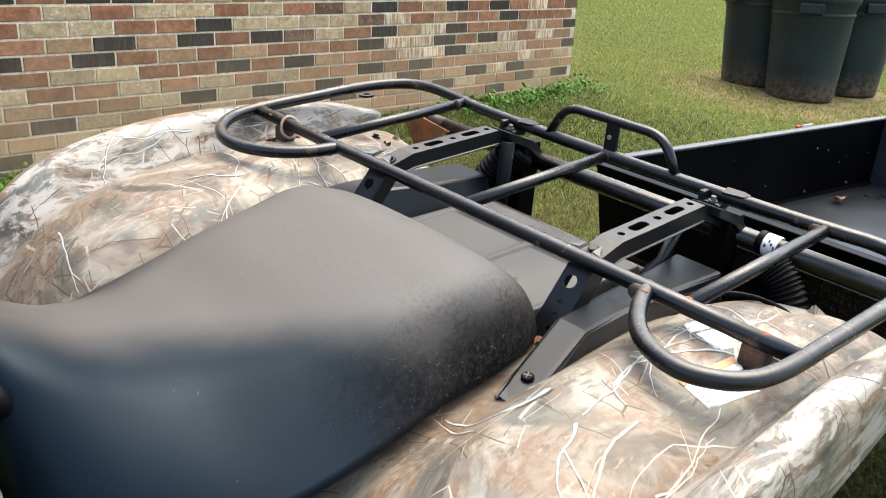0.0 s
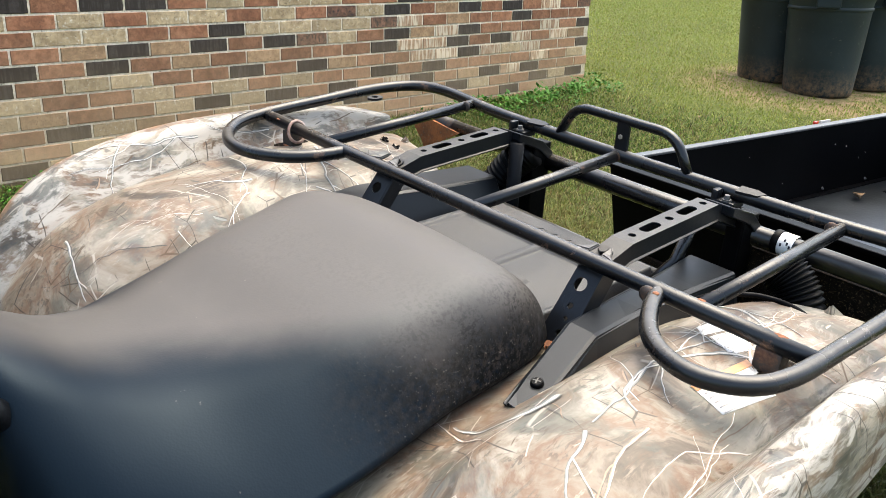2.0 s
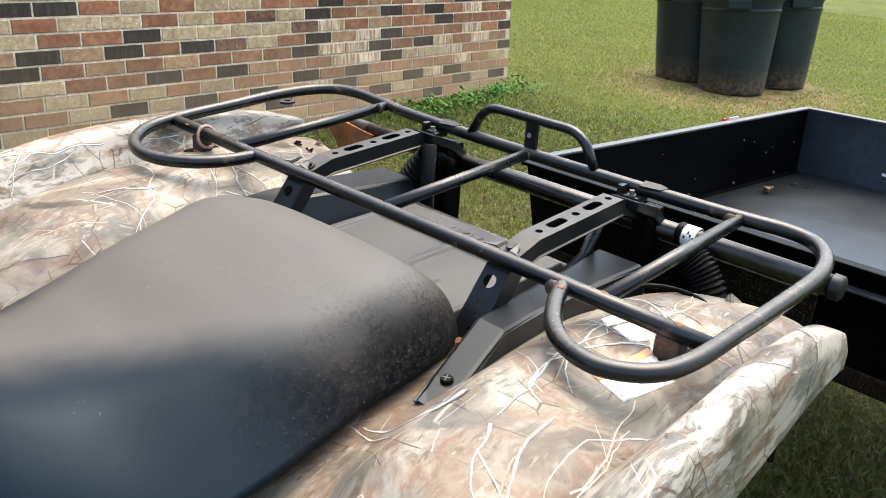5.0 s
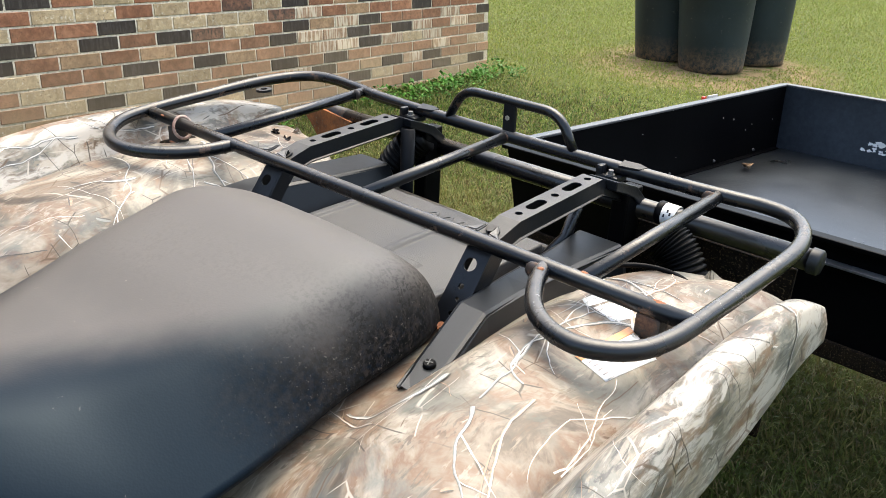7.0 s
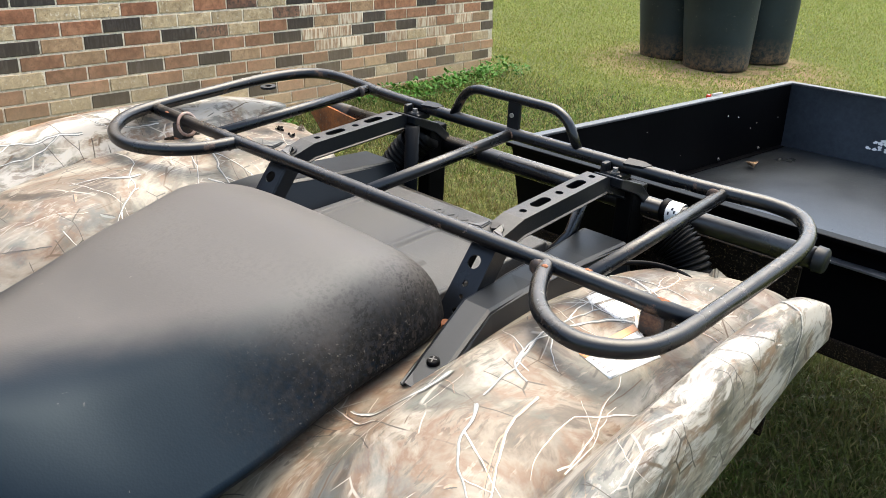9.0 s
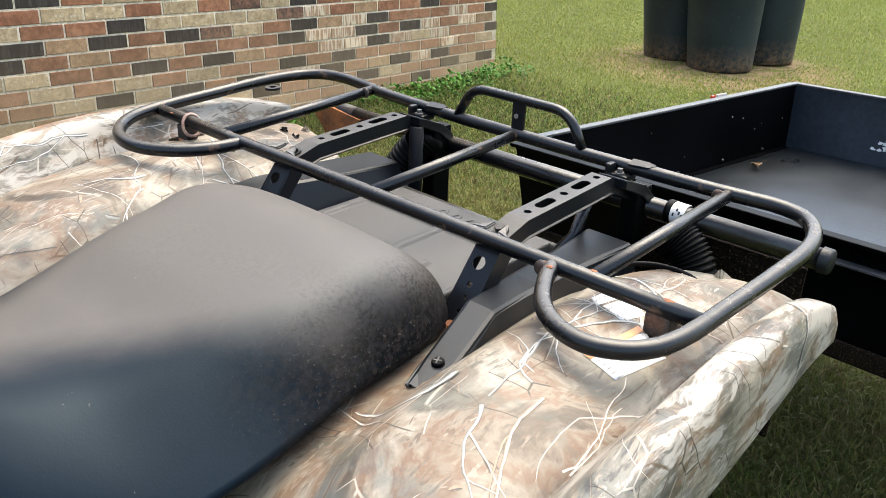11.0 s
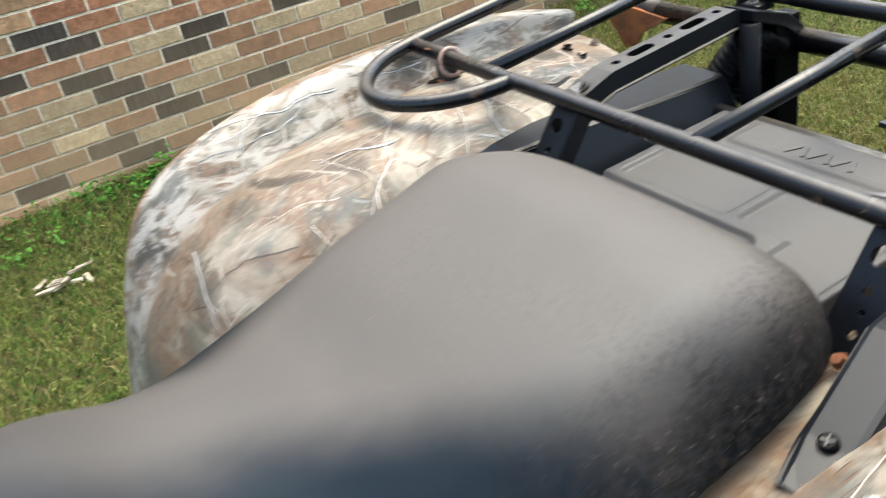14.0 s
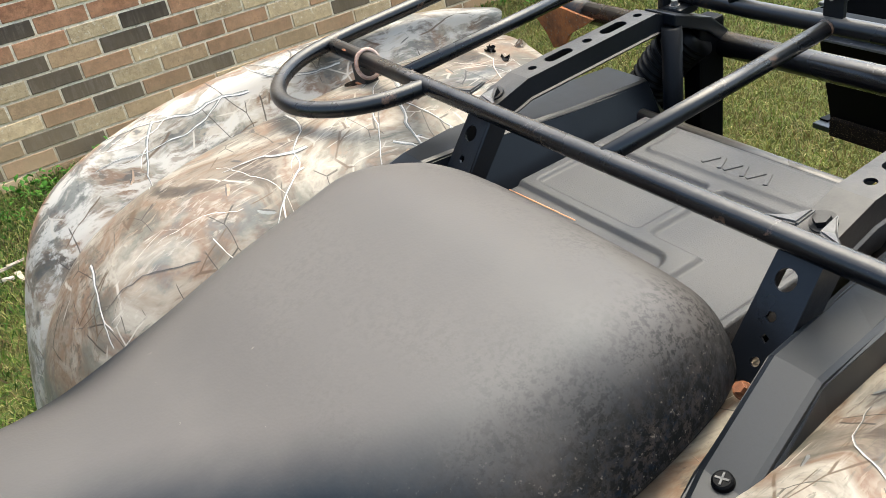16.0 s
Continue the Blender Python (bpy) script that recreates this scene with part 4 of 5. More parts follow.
    # torn weld lugs beside the front tube, clamp at the rear tube
    for root, tip, rise in ((0.187, 0.155, 0.001), (0.204, 0.228, 0.004)):
        bm = bmesh.new()
        top = [bm.verts.new(p) for p in ((-0.016, root * side, 0.9470), (0.006, root * side, 0.9480 + rise), (-0.009, (root * 0.6 + tip * 0.4) * side, 0.9465), (-0.022, tip * side, 0.9455))]
        low = [bm.verts.new((p.co.x, p.co.y, p.co.z - 0.005)) for p in top]
        bm.faces.new(top)
        bm.faces.new(low[::-1])
        for k in range(4):
            bm.faces.new((top[k], low[k], low[(k + 1) % 4], top[(k + 1) % 4]))
        bmesh.ops.recalc_face_normals(bm, faces=bm.faces[:])
        bmesh.ops.bevel(bm, geom=bm.edges[:], offset=0.0016, segments=2, affect="EDGES")
        part("weld_lug", bm, PALESTEEL, quad, "torn pale steel lug")
    # the tail ends on a stout post; a clamp with a flat hook grips the rear tube
    part("bracket_post", box_bm((0.280, y0 * side - 0.030, 0.72), (0.322, y0 * side - 0.004, 0.926), 0.003), BLACK, quad)
    extrude_profile("post_cap", [(0.236, 0.9535), (0.296, 0.932), (0.324, 0.908), (0.324, 0.888), (0.290, 0.916), (0.236, 0.940)], y0 * side - 0.034, y0 * side + 0.012, LEGPAINT, quad, bevel=0.002)
    part("rear_clamp", box_bm((0.262, y0 * side - 0.018, 0.938), (0.292, y0 * side + 0.018, 0.9475), 0.003), LEGPAINT, quad)
    part("rear_lug", box_bm((0.262, y0 * side + 0.008, 0.944), (0.278, y0 * side + 0.018, 0.960), 0.004), LEGPAINT, quad)
    bolt(quad, (0.268, y0 * side - 0.004, 0.9475), 0.0045, 0.006, (0, 0, 1), PALESTEEL)
    hook = bmesh.new()
    over = [hook.verts.new((x, y0 * side + y, z)) for x, y, z in ((0.276, -0.010, 0.9620), (0.291, -0.010, 0.9665), (0.293, -0.034, 0.9665), (0.289, -0.048, 0.9655), (0.280, -0.040, 0.9630))]
    below = [hook.verts.new(v.co - Vector((0, 0, 0.0035))) for v in over]
    hook.faces.new(over)
    hook.faces.new(below[::-1])
    for k in range(5):
        hook.faces.new((over[k], below[k], below[(k + 1) % 5], over[(k + 1) % 5]))
    part("clamp_hook", hook, LEGPAINT, quad)


slotted(1)
slotted(-1)


# moulded arms over the fender seams
ARM = [(-0.210, 0.851), (-0.168, 0.857), (-0.080, 0.887), (0.015, 0.882), (0.115, 0.876), (0.228, 0.871), (0.262, 0.80)]


def arm(side):
    rows = []
    for i, (x, z) in enumerate(ARM):
        wide = (0.0155, 0.0190, 0.0200, 0.021, 0.026, 0.036, 0.034)[i] + (0.011 if side > 0 and i in (3, 4) else 0.0)
        drop = (0.004, 0.008, 0.050, 0.070, 0.085, 0.08, 0.02)[i]
        yc = (0.266, 0.254, 0.238, 0.228, 0.222, 0.215, 0.215)[i] + (0.018 if side > 0 and i > 2 else 0.0)
        fl = (0.0, 0.002, 0.006, 0.010, 0.012, 0.012, 0.010)[i]
        pts = [(yc - wide - fl * (0.4 if i < 3 else 1.2 if side < 0 else 3.2), z - drop * (0.5 if i < 3 else 1)), (yc - wide, z - 0.002), (yc - wide + 0.004, z), (yc + wide - 0.004, z), (yc + wide, z - 0.002), (yc + wide + fl, z - drop)]
        rows.append([Vector((x, y * side, zz)) for y, zz in pts])
    v, f = loft(rows)
    ob = mesh_object("fender_arm", v, f if side > 0 else [q[::-1] for q in f], PLASTIC, quad, "dark grey moulded plastic arm", smooth=False)
    b = ob.modifiers.new("edge", "BEVEL")
    b.width, b.segments, b.limit_method, b.angle_limit = 0.0022, 2, "ANGLE", radians(10)
    k = ob.modifiers.new("thick", "SOLIDIFY")
    k.thickness, k.offset = 0.003, -1
    foot = Vector((-0.168, 0.254 * side, 0.8585))
    bm = bmesh.new()
    bmesh.ops.create_cone(bm, cap_ends=True, segments=24, radius1=0.0080, radius2=0.0068, depth=0.007)
    bmesh.ops.bevel(bm, geom=bm.edges[:], offset=0.0012, segments=1, affect="EDGES")
    bm.transform(Matrix.Translation(foot) @ Matrix.Rotation(radians(-14), 4, "Y"))
    part("push_rivet", bm, BLACK, quad, "black push rivet with a cross slot", smooth=False)
    for a in (0, 90):
        # pale bars put the glint of the cross slot into colour
        part("cross_slot", box_bm((-0.0045, -0.0007, 0), (0.0045, 0.0007, 0.0006), 0, Matrix.Translation(foot + Vector((-0.0009, 0, 0.0035))) @ Matrix.Rotation(radians(-14), 4, "Y") @ Matrix.Rotation(radians(a + 20), 4, "Z")), PALESTEEL, quad)


arm(1)
arm(-1)

# storage lid between the brackets
def rounded_rect(x, y, x0, x1, y0, y1, r):
    """Distance from a rounded rectangle's edge, below zero inside."""
    qx, qy = abs(x - (x0 + x1) / 2) - (x1 - x0) / 2 + r, abs(y - (y0 + y1) / 2) - (y1 - y0) / 2 + r
    return math.hypot(max(qx, 0), max(qy, 0)) + min(max(qx, qy), 0) - r


def step(d, w):
    k = min(1.0, max(0.0, 0.5 - d / w))
    return k * k * (3 - 2 * k)


def lid_z(x, y):
    """Sunk panels between broad beads, and a raised ledge at the back."""
    front = rounded_rect(x, y, -0.20, -0.011, -0.064, 0.30, 0.016)
    far_side = rounded_rect(x, y, 0.003, 0.100, -0.009, 0.134, 0.006)
    near_side = min(rounded_rect(x, y, 0.006, 0.100, -0.148, -0.022, 0.007), rounded_rect(x, y, -0.20, 0.100, -0.148, -0.082, 0.012))
    ledge = rounded_rect(x, y, 0.116, 0.168, -0.104, 0.090, 0.007)
    z = 0.8585 - 0.0050 * step(min(front, far_side, near_side), 0.0050) + 0.0046 * step(ledge, 0.010) - 0.0010 * step(abs(ledge + 0.004) - 0.0008, 0.002)
    return z


lx, ly = np.linspace(-0.110, 0.172, 142), np.linspace(-0.157, 0.146, 152)
lid_rows = []
for x in lx:
    row = [Vector((x, y, lid_z(x, y))) for y in ly]
    lid_rows.append([Vector((x, ly[0], 0.828)), Vector((x, ly[0] - 0.001, row[0].z - 0.003)), *row, Vector((x, ly[-1] + 0.001, row[-1].z - 0.003)), Vector((x, ly[-1], 0.828))])
lid_rows = [[Vector((lx[0], p.y, 0.828)) for p in lid_rows[0]], *lid_rows, [Vector((lx[-1] + 0.002, p.y, min(p.z, 0.854))) for p in lid_rows[-1]], [Vector((lx[-1] + 0.002, p.y, 0.828)) for p in lid_rows[-1]]]
v, f = loft(lid_rows)
lid = mesh_object("storage_lid", v, [q[::-1] for q in f], LIDGREY, quad, "grey plastic storage lid with sunk panels")
tube("lid_edge", [(-0.0235, 0.045, 0.8570), (-0.0275, 0.142, 0.8570)], 0.0007, ORANGE, lid, "thin faded orange edge", 6)
for k in range(6):
    # maker's mark as plain raised slants
    y = 0.018 - k * 0.0134
    bm = box_bm((-0.0098, -0.0022, -0.001), (0.0098, 0.0022, 0.0012), 0.0006, Matrix.Translation((0.133, y, 0.8632)) @ Matrix.Rotation(radians(24 if k % 2 else -24), 4, "Z"))
    part("raised_mark", bm, LIDGREY, lid)
# chassis tubes and tail parts below the rack
tube("frame_tube", [(0.204, 0.20, 0.834), (0.204, -0.20, 0.830)], 0.011, STEEL, quad)
for y in (-0.16, 0.16):
    tube("frame_rail", rounded([(0.24, y, 0.80), (0.05, y, 0.76), (-0.55, y * 0.8, 0.60), (-0.75, y * 0.8, 0.40)], 0.08), 0.014, STEEL, quad)
tube("tail_post", [(0.236, 0.165, 0.72), (0.236, 0.164, 0.938)], 0.012, TANK, quad)
tube("tail_stay", [(0.09, -0.14, 0.78), (0.21, -0.17, 0.86), (0.235, -0.18, 0.94)], 0.009, STEEL, quad)
part("tail_box", box_bm((0.10, -0.14, 0.55), (0.26, 0.085, 0.79), 0.02), BLACK, quad)
for axis, r in (([(0.275, 0.168, 0.915), (0.262, 0.196, 0.885), (0.250, 0.218, 0.845), (0.238, 0.235, 0.79), (0.22, 0.25, 0.60)], 0.029), ([(0.268, -0.293, 0.882), (0.268, -0.312, 0.868), (0.266, -0.330, 0.840), (0.262, -0.340, 0.79), (0.25, -0.34, 0.60)], 0.032)):
    line = spline(axis, 22)
    shock = tube("shock_absorber", line[::6], 0.012, BLACK, quad, "black shock absorber in a ribbed boot")
    tube("ribbed_boot", line, [r * (1.0 if k % 4 == 0 else 0.94 if k % 4 in (1, 3) else 0.78) for k in range(len(line))], BELLOWS, shock, "black ribbed rubber boot", 28)
bumper = tube("bumper_tube", [(0.322, -0.478, 0.893), (0.322, 0.400, 0.888)], 0.0150, STEEL, quad, "thick black steel tube under the rack")
tube("tube_end", [(0.322, 0.400, 0.888), (0.322, 0.470, 0.887)], 0.0157, FLAKED, bumper, "rust-flaked tube end")
bm = bmesh.new()
face = [bm.verts.new((0.303, y, z)) for y, z in ((0.502, 0.877), (0.462, 0.897), (0.372, 0.888), (0.398, 0.872), (0.424, 0.858), (0.438, 0.838), (0.462, 0.830), (0.476, 0.851))]
got = bmesh.ops.extrude_face_region(bm, geom=[bm.faces.new(face)])
for v in got["geom"]:
    if isinstance(v, bmesh.types.BMVert):
        v.co.x += 0.006
part("tube_gusset", bm, GUSSET, bumper, "orange rusted gusset plate")
lathe("end_cap", [(0.0, 0.0), (0.0150, 0.0), (0.0172, 0.0025), (0.0176, 0.014)], PLASTIC, bumper, m=Matrix.Translation((0.322, -0.484, 0.893)) @ Matrix.Rotation(radians(-90), 4, "X"), n=24)
lathe("paper_tag", [(0.0160, 0.0), (0.0166, 0.001), (0.0166, 0.020), (0.0160, 0.021)], PAPER, bumper, "white printed wrap label", m=Matrix.Translation((0.322, -0.283, 0.894)) @ Matrix.Rotation(radians(-90), 4, "X"), n=24)
lathe("tape", [(0.0162, 0.0), (0.0172, 0.001), (0.0175, 0.008), (0.0163, 0.010)], BLACK, bumper, "strip of black tape", m=Matrix.Translation((0.322, -0.262, 0.894)) @ Matrix.Rotation(radians(-90), 4, "X"), n=24)
for k in range(4):
    # printed bars round the wrap
    a = radians(168 - 13 * (k % 3))
    m = Matrix.Translation((0.322 + 0.0166 * math.cos(a), -0.2800 + 0.0042 * k, 0.894 + 0.0166 * math.sin(a))) @ Matrix.Rotation(-a + math.pi / 2, 4, "Y")
    part("tag_print", box_bm((-0.0022, -0.0013, -0.0003), (0.0022, 0.0013, 0.0003), 0, m), INK, bumper)
tube("wire", spline([(0.08, -0.272, 0.884), (0.101, -0.292, 0.895), (0.143, -0.323, 0.894), (0.156, -0.360, 0.892), (0.146, -0.393, 0.888), (0.17, -0.40, 0.85)], 8), 0.0034, BLACK, quad, "black cable sleeve across the fender", 8)
# folded rear corners of the fenders
for side in (1, -1):
    bm = bmesh.new()
    a = [bm.verts.new((x, y * side, z)) for x, y, z in ((0.190, 0.372, 0.855), (0.193, 0.392, 0.900), (0.230, 0.415, 0.865), (0.165, 0.405, 0.868), (0.200, 0.385, 0.83))]
    for q in ((0, 1, 3), (1, 2, 3), (0, 4, 1), (1, 4, 2), (0, 3, 4), (3, 2, 4)):
        bm.faces.new([a[k] for k in q])
    bmesh.ops.bevel(bm, geom=bm.edges[:], offset=0.003, segments=2, affect="EDGES")
    part("fender_fold", bm, CAMO, quad)

# tank cover, side panel and handlebar clamp at the front of the seat
rows = []
for x, mid, z in ((-0.628, 0.915, 0.938), (-0.655, 0.936, 0.960), (-0.70, 0.950, 0.990), (-0.78, 0.985, 1.030), (-0.90, 1.01, 1.05), (-1.0, 0.99, 1.03), (-1.05, 0.94, 0.97)):
    half = [(0.060, z - 0.075), (0.088, z - 0.034), (0.100, z - 0.014), (0.099, z - 0.003), (0.092, z + 0.002), (0.087, z - 0.003), (0.082, z + 0.002), (0.050, mid + 0.002)]
    rows.append([Vector((x, -y, zz)) for y, zz in half] + [Vector((x, 0, mid))] + [Vector((x, y, zz)) for y, zz in reversed(half)])
v, f = loft(rows)
ob = mesh_object("tank_cover", v, [q[::-1] for q in f], TANK, quad, "dark plastic tank cover in front of the seat")
s = ob.modifiers.new("sub", "SUBSURF")
s.levels = s.render_levels = 2
k = ob.modifiers.new("thick", "SOLIDIFY")
k.thickness, k.offset = 0.005, -1
for side in (1, -1):
    rows = []
    for x, z in ((-0.661, 0.932), (-0.68, 0.960), (-0.71, 0.985), (-0.74, 1.004), (-0.84, 1.035), (-0.95, 1.03), (-1.06, 0.99)):
        rows.append([Vector((x, y * side, z + dz)) for y, dz in ((0.139, -0.012), (0.142, 0.0), (0.175, -0.012), (0.205, -0.07), (0.225, -0.20), (0.21, -0.40))])
    v, f = loft(rows)
    ob = mesh_object("side_panel", v, f if side < 0 else [q[::-1] for q in f], CAMO, quad)
    s = ob.modifiers.new("sub", "SUBSURF")
    s.levels = s.render_levels = 2
    k = ob.modifiers.new("thick", "SOLIDIFY")
    k.thickness, k.offset = 0.005, 1
    # black fillers added where the gap by tank and seat is only dark
    part("seat_base", box_bm((-0.70, 0.06 if side > 0 else -0.122, 0.55), (-0.40, 0.122 if side > 0 else -0.06, 0.832), 0.006), BLACK, quad)
    part("panel_liner", box_bm((-1.05, 0.116 if side > 0 else -0.134, 0.70), (-0.668, 0.134 if side > 0 else -0.116, 0.925), 0.004), BLACK, quad)
clamp = part("handlebar_clamp", box_bm((-0.745, -0.012, 0.972), (-0.662, 0.115, 0.996), 0.008), PLASTIC, quad, "grey clamp block with four bright screws")
for dx, dy in ((-0.704, 0.100), (-0.678, 0.053), (-0.704, 0.054), (-0.674, 0.010)):
    bolt(clamp, (dx, dy, 0.996), 0.0065, 0.006, (0, 0, 1), BAREMETAL, False, "screw")
part("clamp_base", box_bm((-0.735, -0.006, 0.945), (-0.670, 0.105, 0.972), 0.004), DIRTY, clamp)
part("rust_spot", box_bm((-0.728, -0.0085, 0.952), (-0.712, -0.0055, 0.966), 0.001), RUST, clamp)

# running gear
part("chassis", box_bm((-1.0, -0.12, 0.30), (0.15, 0.12, 0.55), 0.03), BLACK, quad)


def wheel(x, y, parent, r, w, rim_r, mat_rim, foot=0.0):
    m = Matrix.Translation((x, y, foot + r - 0.012)) @ Matrix.Rotation(radians(90), 4, "X")
    prof = [(rim_r, -w * 0.42), (rim_r + 0.02, -w * 0.47), (r * 0.8, -w * 0.52), (r * 0.95, -w * 0.46), (r, -w * 0.36), (r, w * 0.36), (r * 0.95, w * 0.46), (r * 0.8, w * 0.52), (rim_r + 0.02, w * 0.47), (rim_r, w * 0.42)]
    hub = lathe("wheel", [(0.0, -w * 0.15), (rim_r * 0.5, -w * 0.15), (rim_r * 0.9, -w * 0.36), (rim_r, -w * 0.43), (rim_r, w * 0.43), (rim_r * 0.9, w * 0.36), (rim_r * 0.5, w * 0.15), (0, w * 0.15)], mat_rim, parent, m=m, n=28)
    lathe("tyre", prof, RUBBER, hub, m=m, n=36)
    for k in range(24):
        a = 2 * math.pi * k / 24
        mm = m @ Matrix.Rotation(a, 4, "Z") @ Matrix.Translation((r + 0.002, 0, (0.1 if k % 2 else -0.1) * w)) @ Matrix.Rotation(radians(25 if k % 2 else -25), 4, "X")
        part("tread_lug", box_bm((-0.008, -0.012, -w * 0.30), (0.010, 0.012, w * 0.30), 0.003, mm, 1), RUBBER, hub)
    return hub


for y in (0.40, -0.40):
    wheel(-0.03, y, quad, 0.315, 0.22, 0.15, STEEL)
part("mud_flap", box_bm((0.326, -0.455, 0.60), (0.333, -0.20, 0.872), 0.003), DIRTY, quad, "mud-caked flap under the rear tube")
tube("axle", [(-0.03, -0.36, 0.30), (-0.03, 0.36, 0.30)], 0.03, STEEL, quad)

# ---- utility trailer behind ----
TRAILER = pose(0.784, 0.025, 0.092, 2.15, -0.14, -10.1) @ Matrix.Scale(0.85, 4)
trailer = thing("utility_trailer", TRAILER, "black steel utility trailer with open tub", "trailer")
TL, TW, TT, TF = 1.51, 0.61, 0.70, 0.455
part("tub_floor", box_bm((0, -TW, TF - 0.012), (TL, TW, TF), 0.002), FLOOR, trailer, "scuffed black steel floor sheet")
bm = box_bm((-0.004, -TW, TF + 0.02), (0.0, TW, TT - 0.002), 0.001)
for v in bm.verts:
    # the far end slants in towards the floor
    if v.co.y > 0 and v.co.z < 0.6:
        v.co.y -= 0.05
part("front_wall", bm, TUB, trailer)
part("rear_wall", box_bm((TL, -TW, TF - 0.01), (TL + 0.004, TW, TT - 0.002), 0.001), ENDWALL_LIT, trailer)
for s in (1, -1):
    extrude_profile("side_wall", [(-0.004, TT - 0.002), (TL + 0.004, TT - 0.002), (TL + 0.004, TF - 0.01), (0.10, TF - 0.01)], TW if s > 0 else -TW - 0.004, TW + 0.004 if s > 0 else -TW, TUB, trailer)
    y0, y1 = (TW - 0.004, TW + 0.026) if s > 0 else (-TW - 0.026, -TW + 0.004)
    part("top_rail", box_bm((0.03, y0, TT - 0.008), (TL, y1, TT), 0.003), RAIL, trailer, "top rail with worn paint")
    part("floor_angle", box_bm((0.02, (TW - 0.022) * s if s > 0 else -TW, TF), (TL - 0.02, TW if s > 0 else -TW + 0.022, TF + 0.004), 0.001), TUB, trailer)
    for k in range(5):
        bolt(trailer, (0.25 + k * 0.27, (TW - 0.001) * s, TF + 0.018), 0.004, 0.004, (0, -s, 0), PALESTEEL)
part("top_rail", box_bm((-0.026, -TW - 0.02, TT - 0.010), (0.004, TW, TT), 0.003), TUB, trailer)
part("top_rail", box_bm((TL - 0.004, -TW - 0.02, TT - 0.008), (TL + 0.026, TW + 0.02, TT), 0.003), RAIL, trailer)
for x in (0.12, 0.75, 1.38):
    part("cross_beam", box_bm((x - 0.025, -TW, TF - 0.06), (x + 0.025, TW, TF - 0.012), 0.004), DIRTY, trailer)
part("edge_strip", box_bm((-0.030, -TW, TT - 0.052), (-0.004, TW - 0.010, TT - 0.047), 0.001), RAIL, trailer, "pale lip along the front wall")
part("front_beam", box_bm((-0.014, -TW, TF - 0.010), (0.03, TW - 0.055, TF + 0.030), 0.004), DIRTY, trailer, "dirt-caked front beam of the trailer")
tube("tow_bar", [(-0.66, 0, 0.30), (0.1, 0, 0.40), (0.75, 0, 0.41)], 0.025, STEEL, trailer)
tube("trailer_axle", [(0.8, -TW - 0.10, 0.10), (0.8, TW + 0.10, 0.10)], 0.02, STEEL, trailer)
for y in (-TW - 0.10, TW + 0.10):
    part("axle_post", box_bm((0.77, y * 0.80 - 0.02, 0.09), (0.83, y * 0.80 + 0.02, TF - 0.012), 0.003), STEEL, trailer)
    wheel(0.8, y, trailer, 0.26, 0.14, 0.12, STEEL, -0.15)
part("side_marker", box_bm((0.99, TW + 0.03, TT - 0.010), (1.01, TW + 0.04, TT + 0.006), 0.003), REDPLASTIC, trailer, "small red side reflector")
part("marker_plate", box_bm((1.02, TW + 0.03, TT - 0.014), (1.08, TW + 0.036, TT + 0.006), 0.002), FADED, trailer)
CHIP = (0.240, 0.522)
rng = random.Random(5)
for k in range(22):
    # chipped and scratched paint on the inner faces
    bm = bmesh.new()
    if k < 8:
        c, u, w, r = Vector((rng.uniform(0.45, 1.47), TW - 0.001, rng.uniform(TF + 0.04, TT - 0.03))), Vector((1, 0, 0)), Vector((0, 0, 1)), rng.uniform(0.0015, 0.004)
    else:
        c, u, w, r = Vector((TL - 0.001, rng.gauss(CHIP[0], 0.024), rng.gauss(CHIP[1], 0.016))), Vector((0, -1, 0)), Vector((0, 0, 1)), rng.uniform(0.004, 0.013)
    ring = [bm.verts.new(c + (u * math.cos(a) * rng.uniform(0.5, 1.6) + w * math.sin(a) * rng.uniform(0.3, 1.1)) * r) for a in np.linspace(0, 2 * math.pi, 9, endpoint=False)]
    bm.faces.new(ring)
    part("paint_chip", bm, PAPER if k > 7 else FADED, trailer)


def dry_leaf(at, size, turn, name="dry_leaf"):
    rows = []
    for i in range(9):
        t = i / 8
        w = size * 0.32 * math.sin(math.pi * min(t * 1.05, 1)) ** 0.8 + 0.001
        curl = 0.18 * size * math.sin(t * 5)
        rows.append([Vector((size * (t - 0.5), y * w * (1 + 0.25 * math.sin(i * 2.1 + y)), 0.25 * size * y * y + curl * 0.4 + 0.12 * size)) for y in (-1, -0.5, 0, 0.5, 1)])
    v, f = loft(rows)
    ob = mesh_object(name, v, f, DRYLEAF)
    k = ob.modifiers.new("thick", "SOLIDIFY")
    k.thickness = 0.001
    ob.matrix_basis = Matrix.Translation(at) @ Matrix.Rotation(turn, 4, "Z")
    return ob


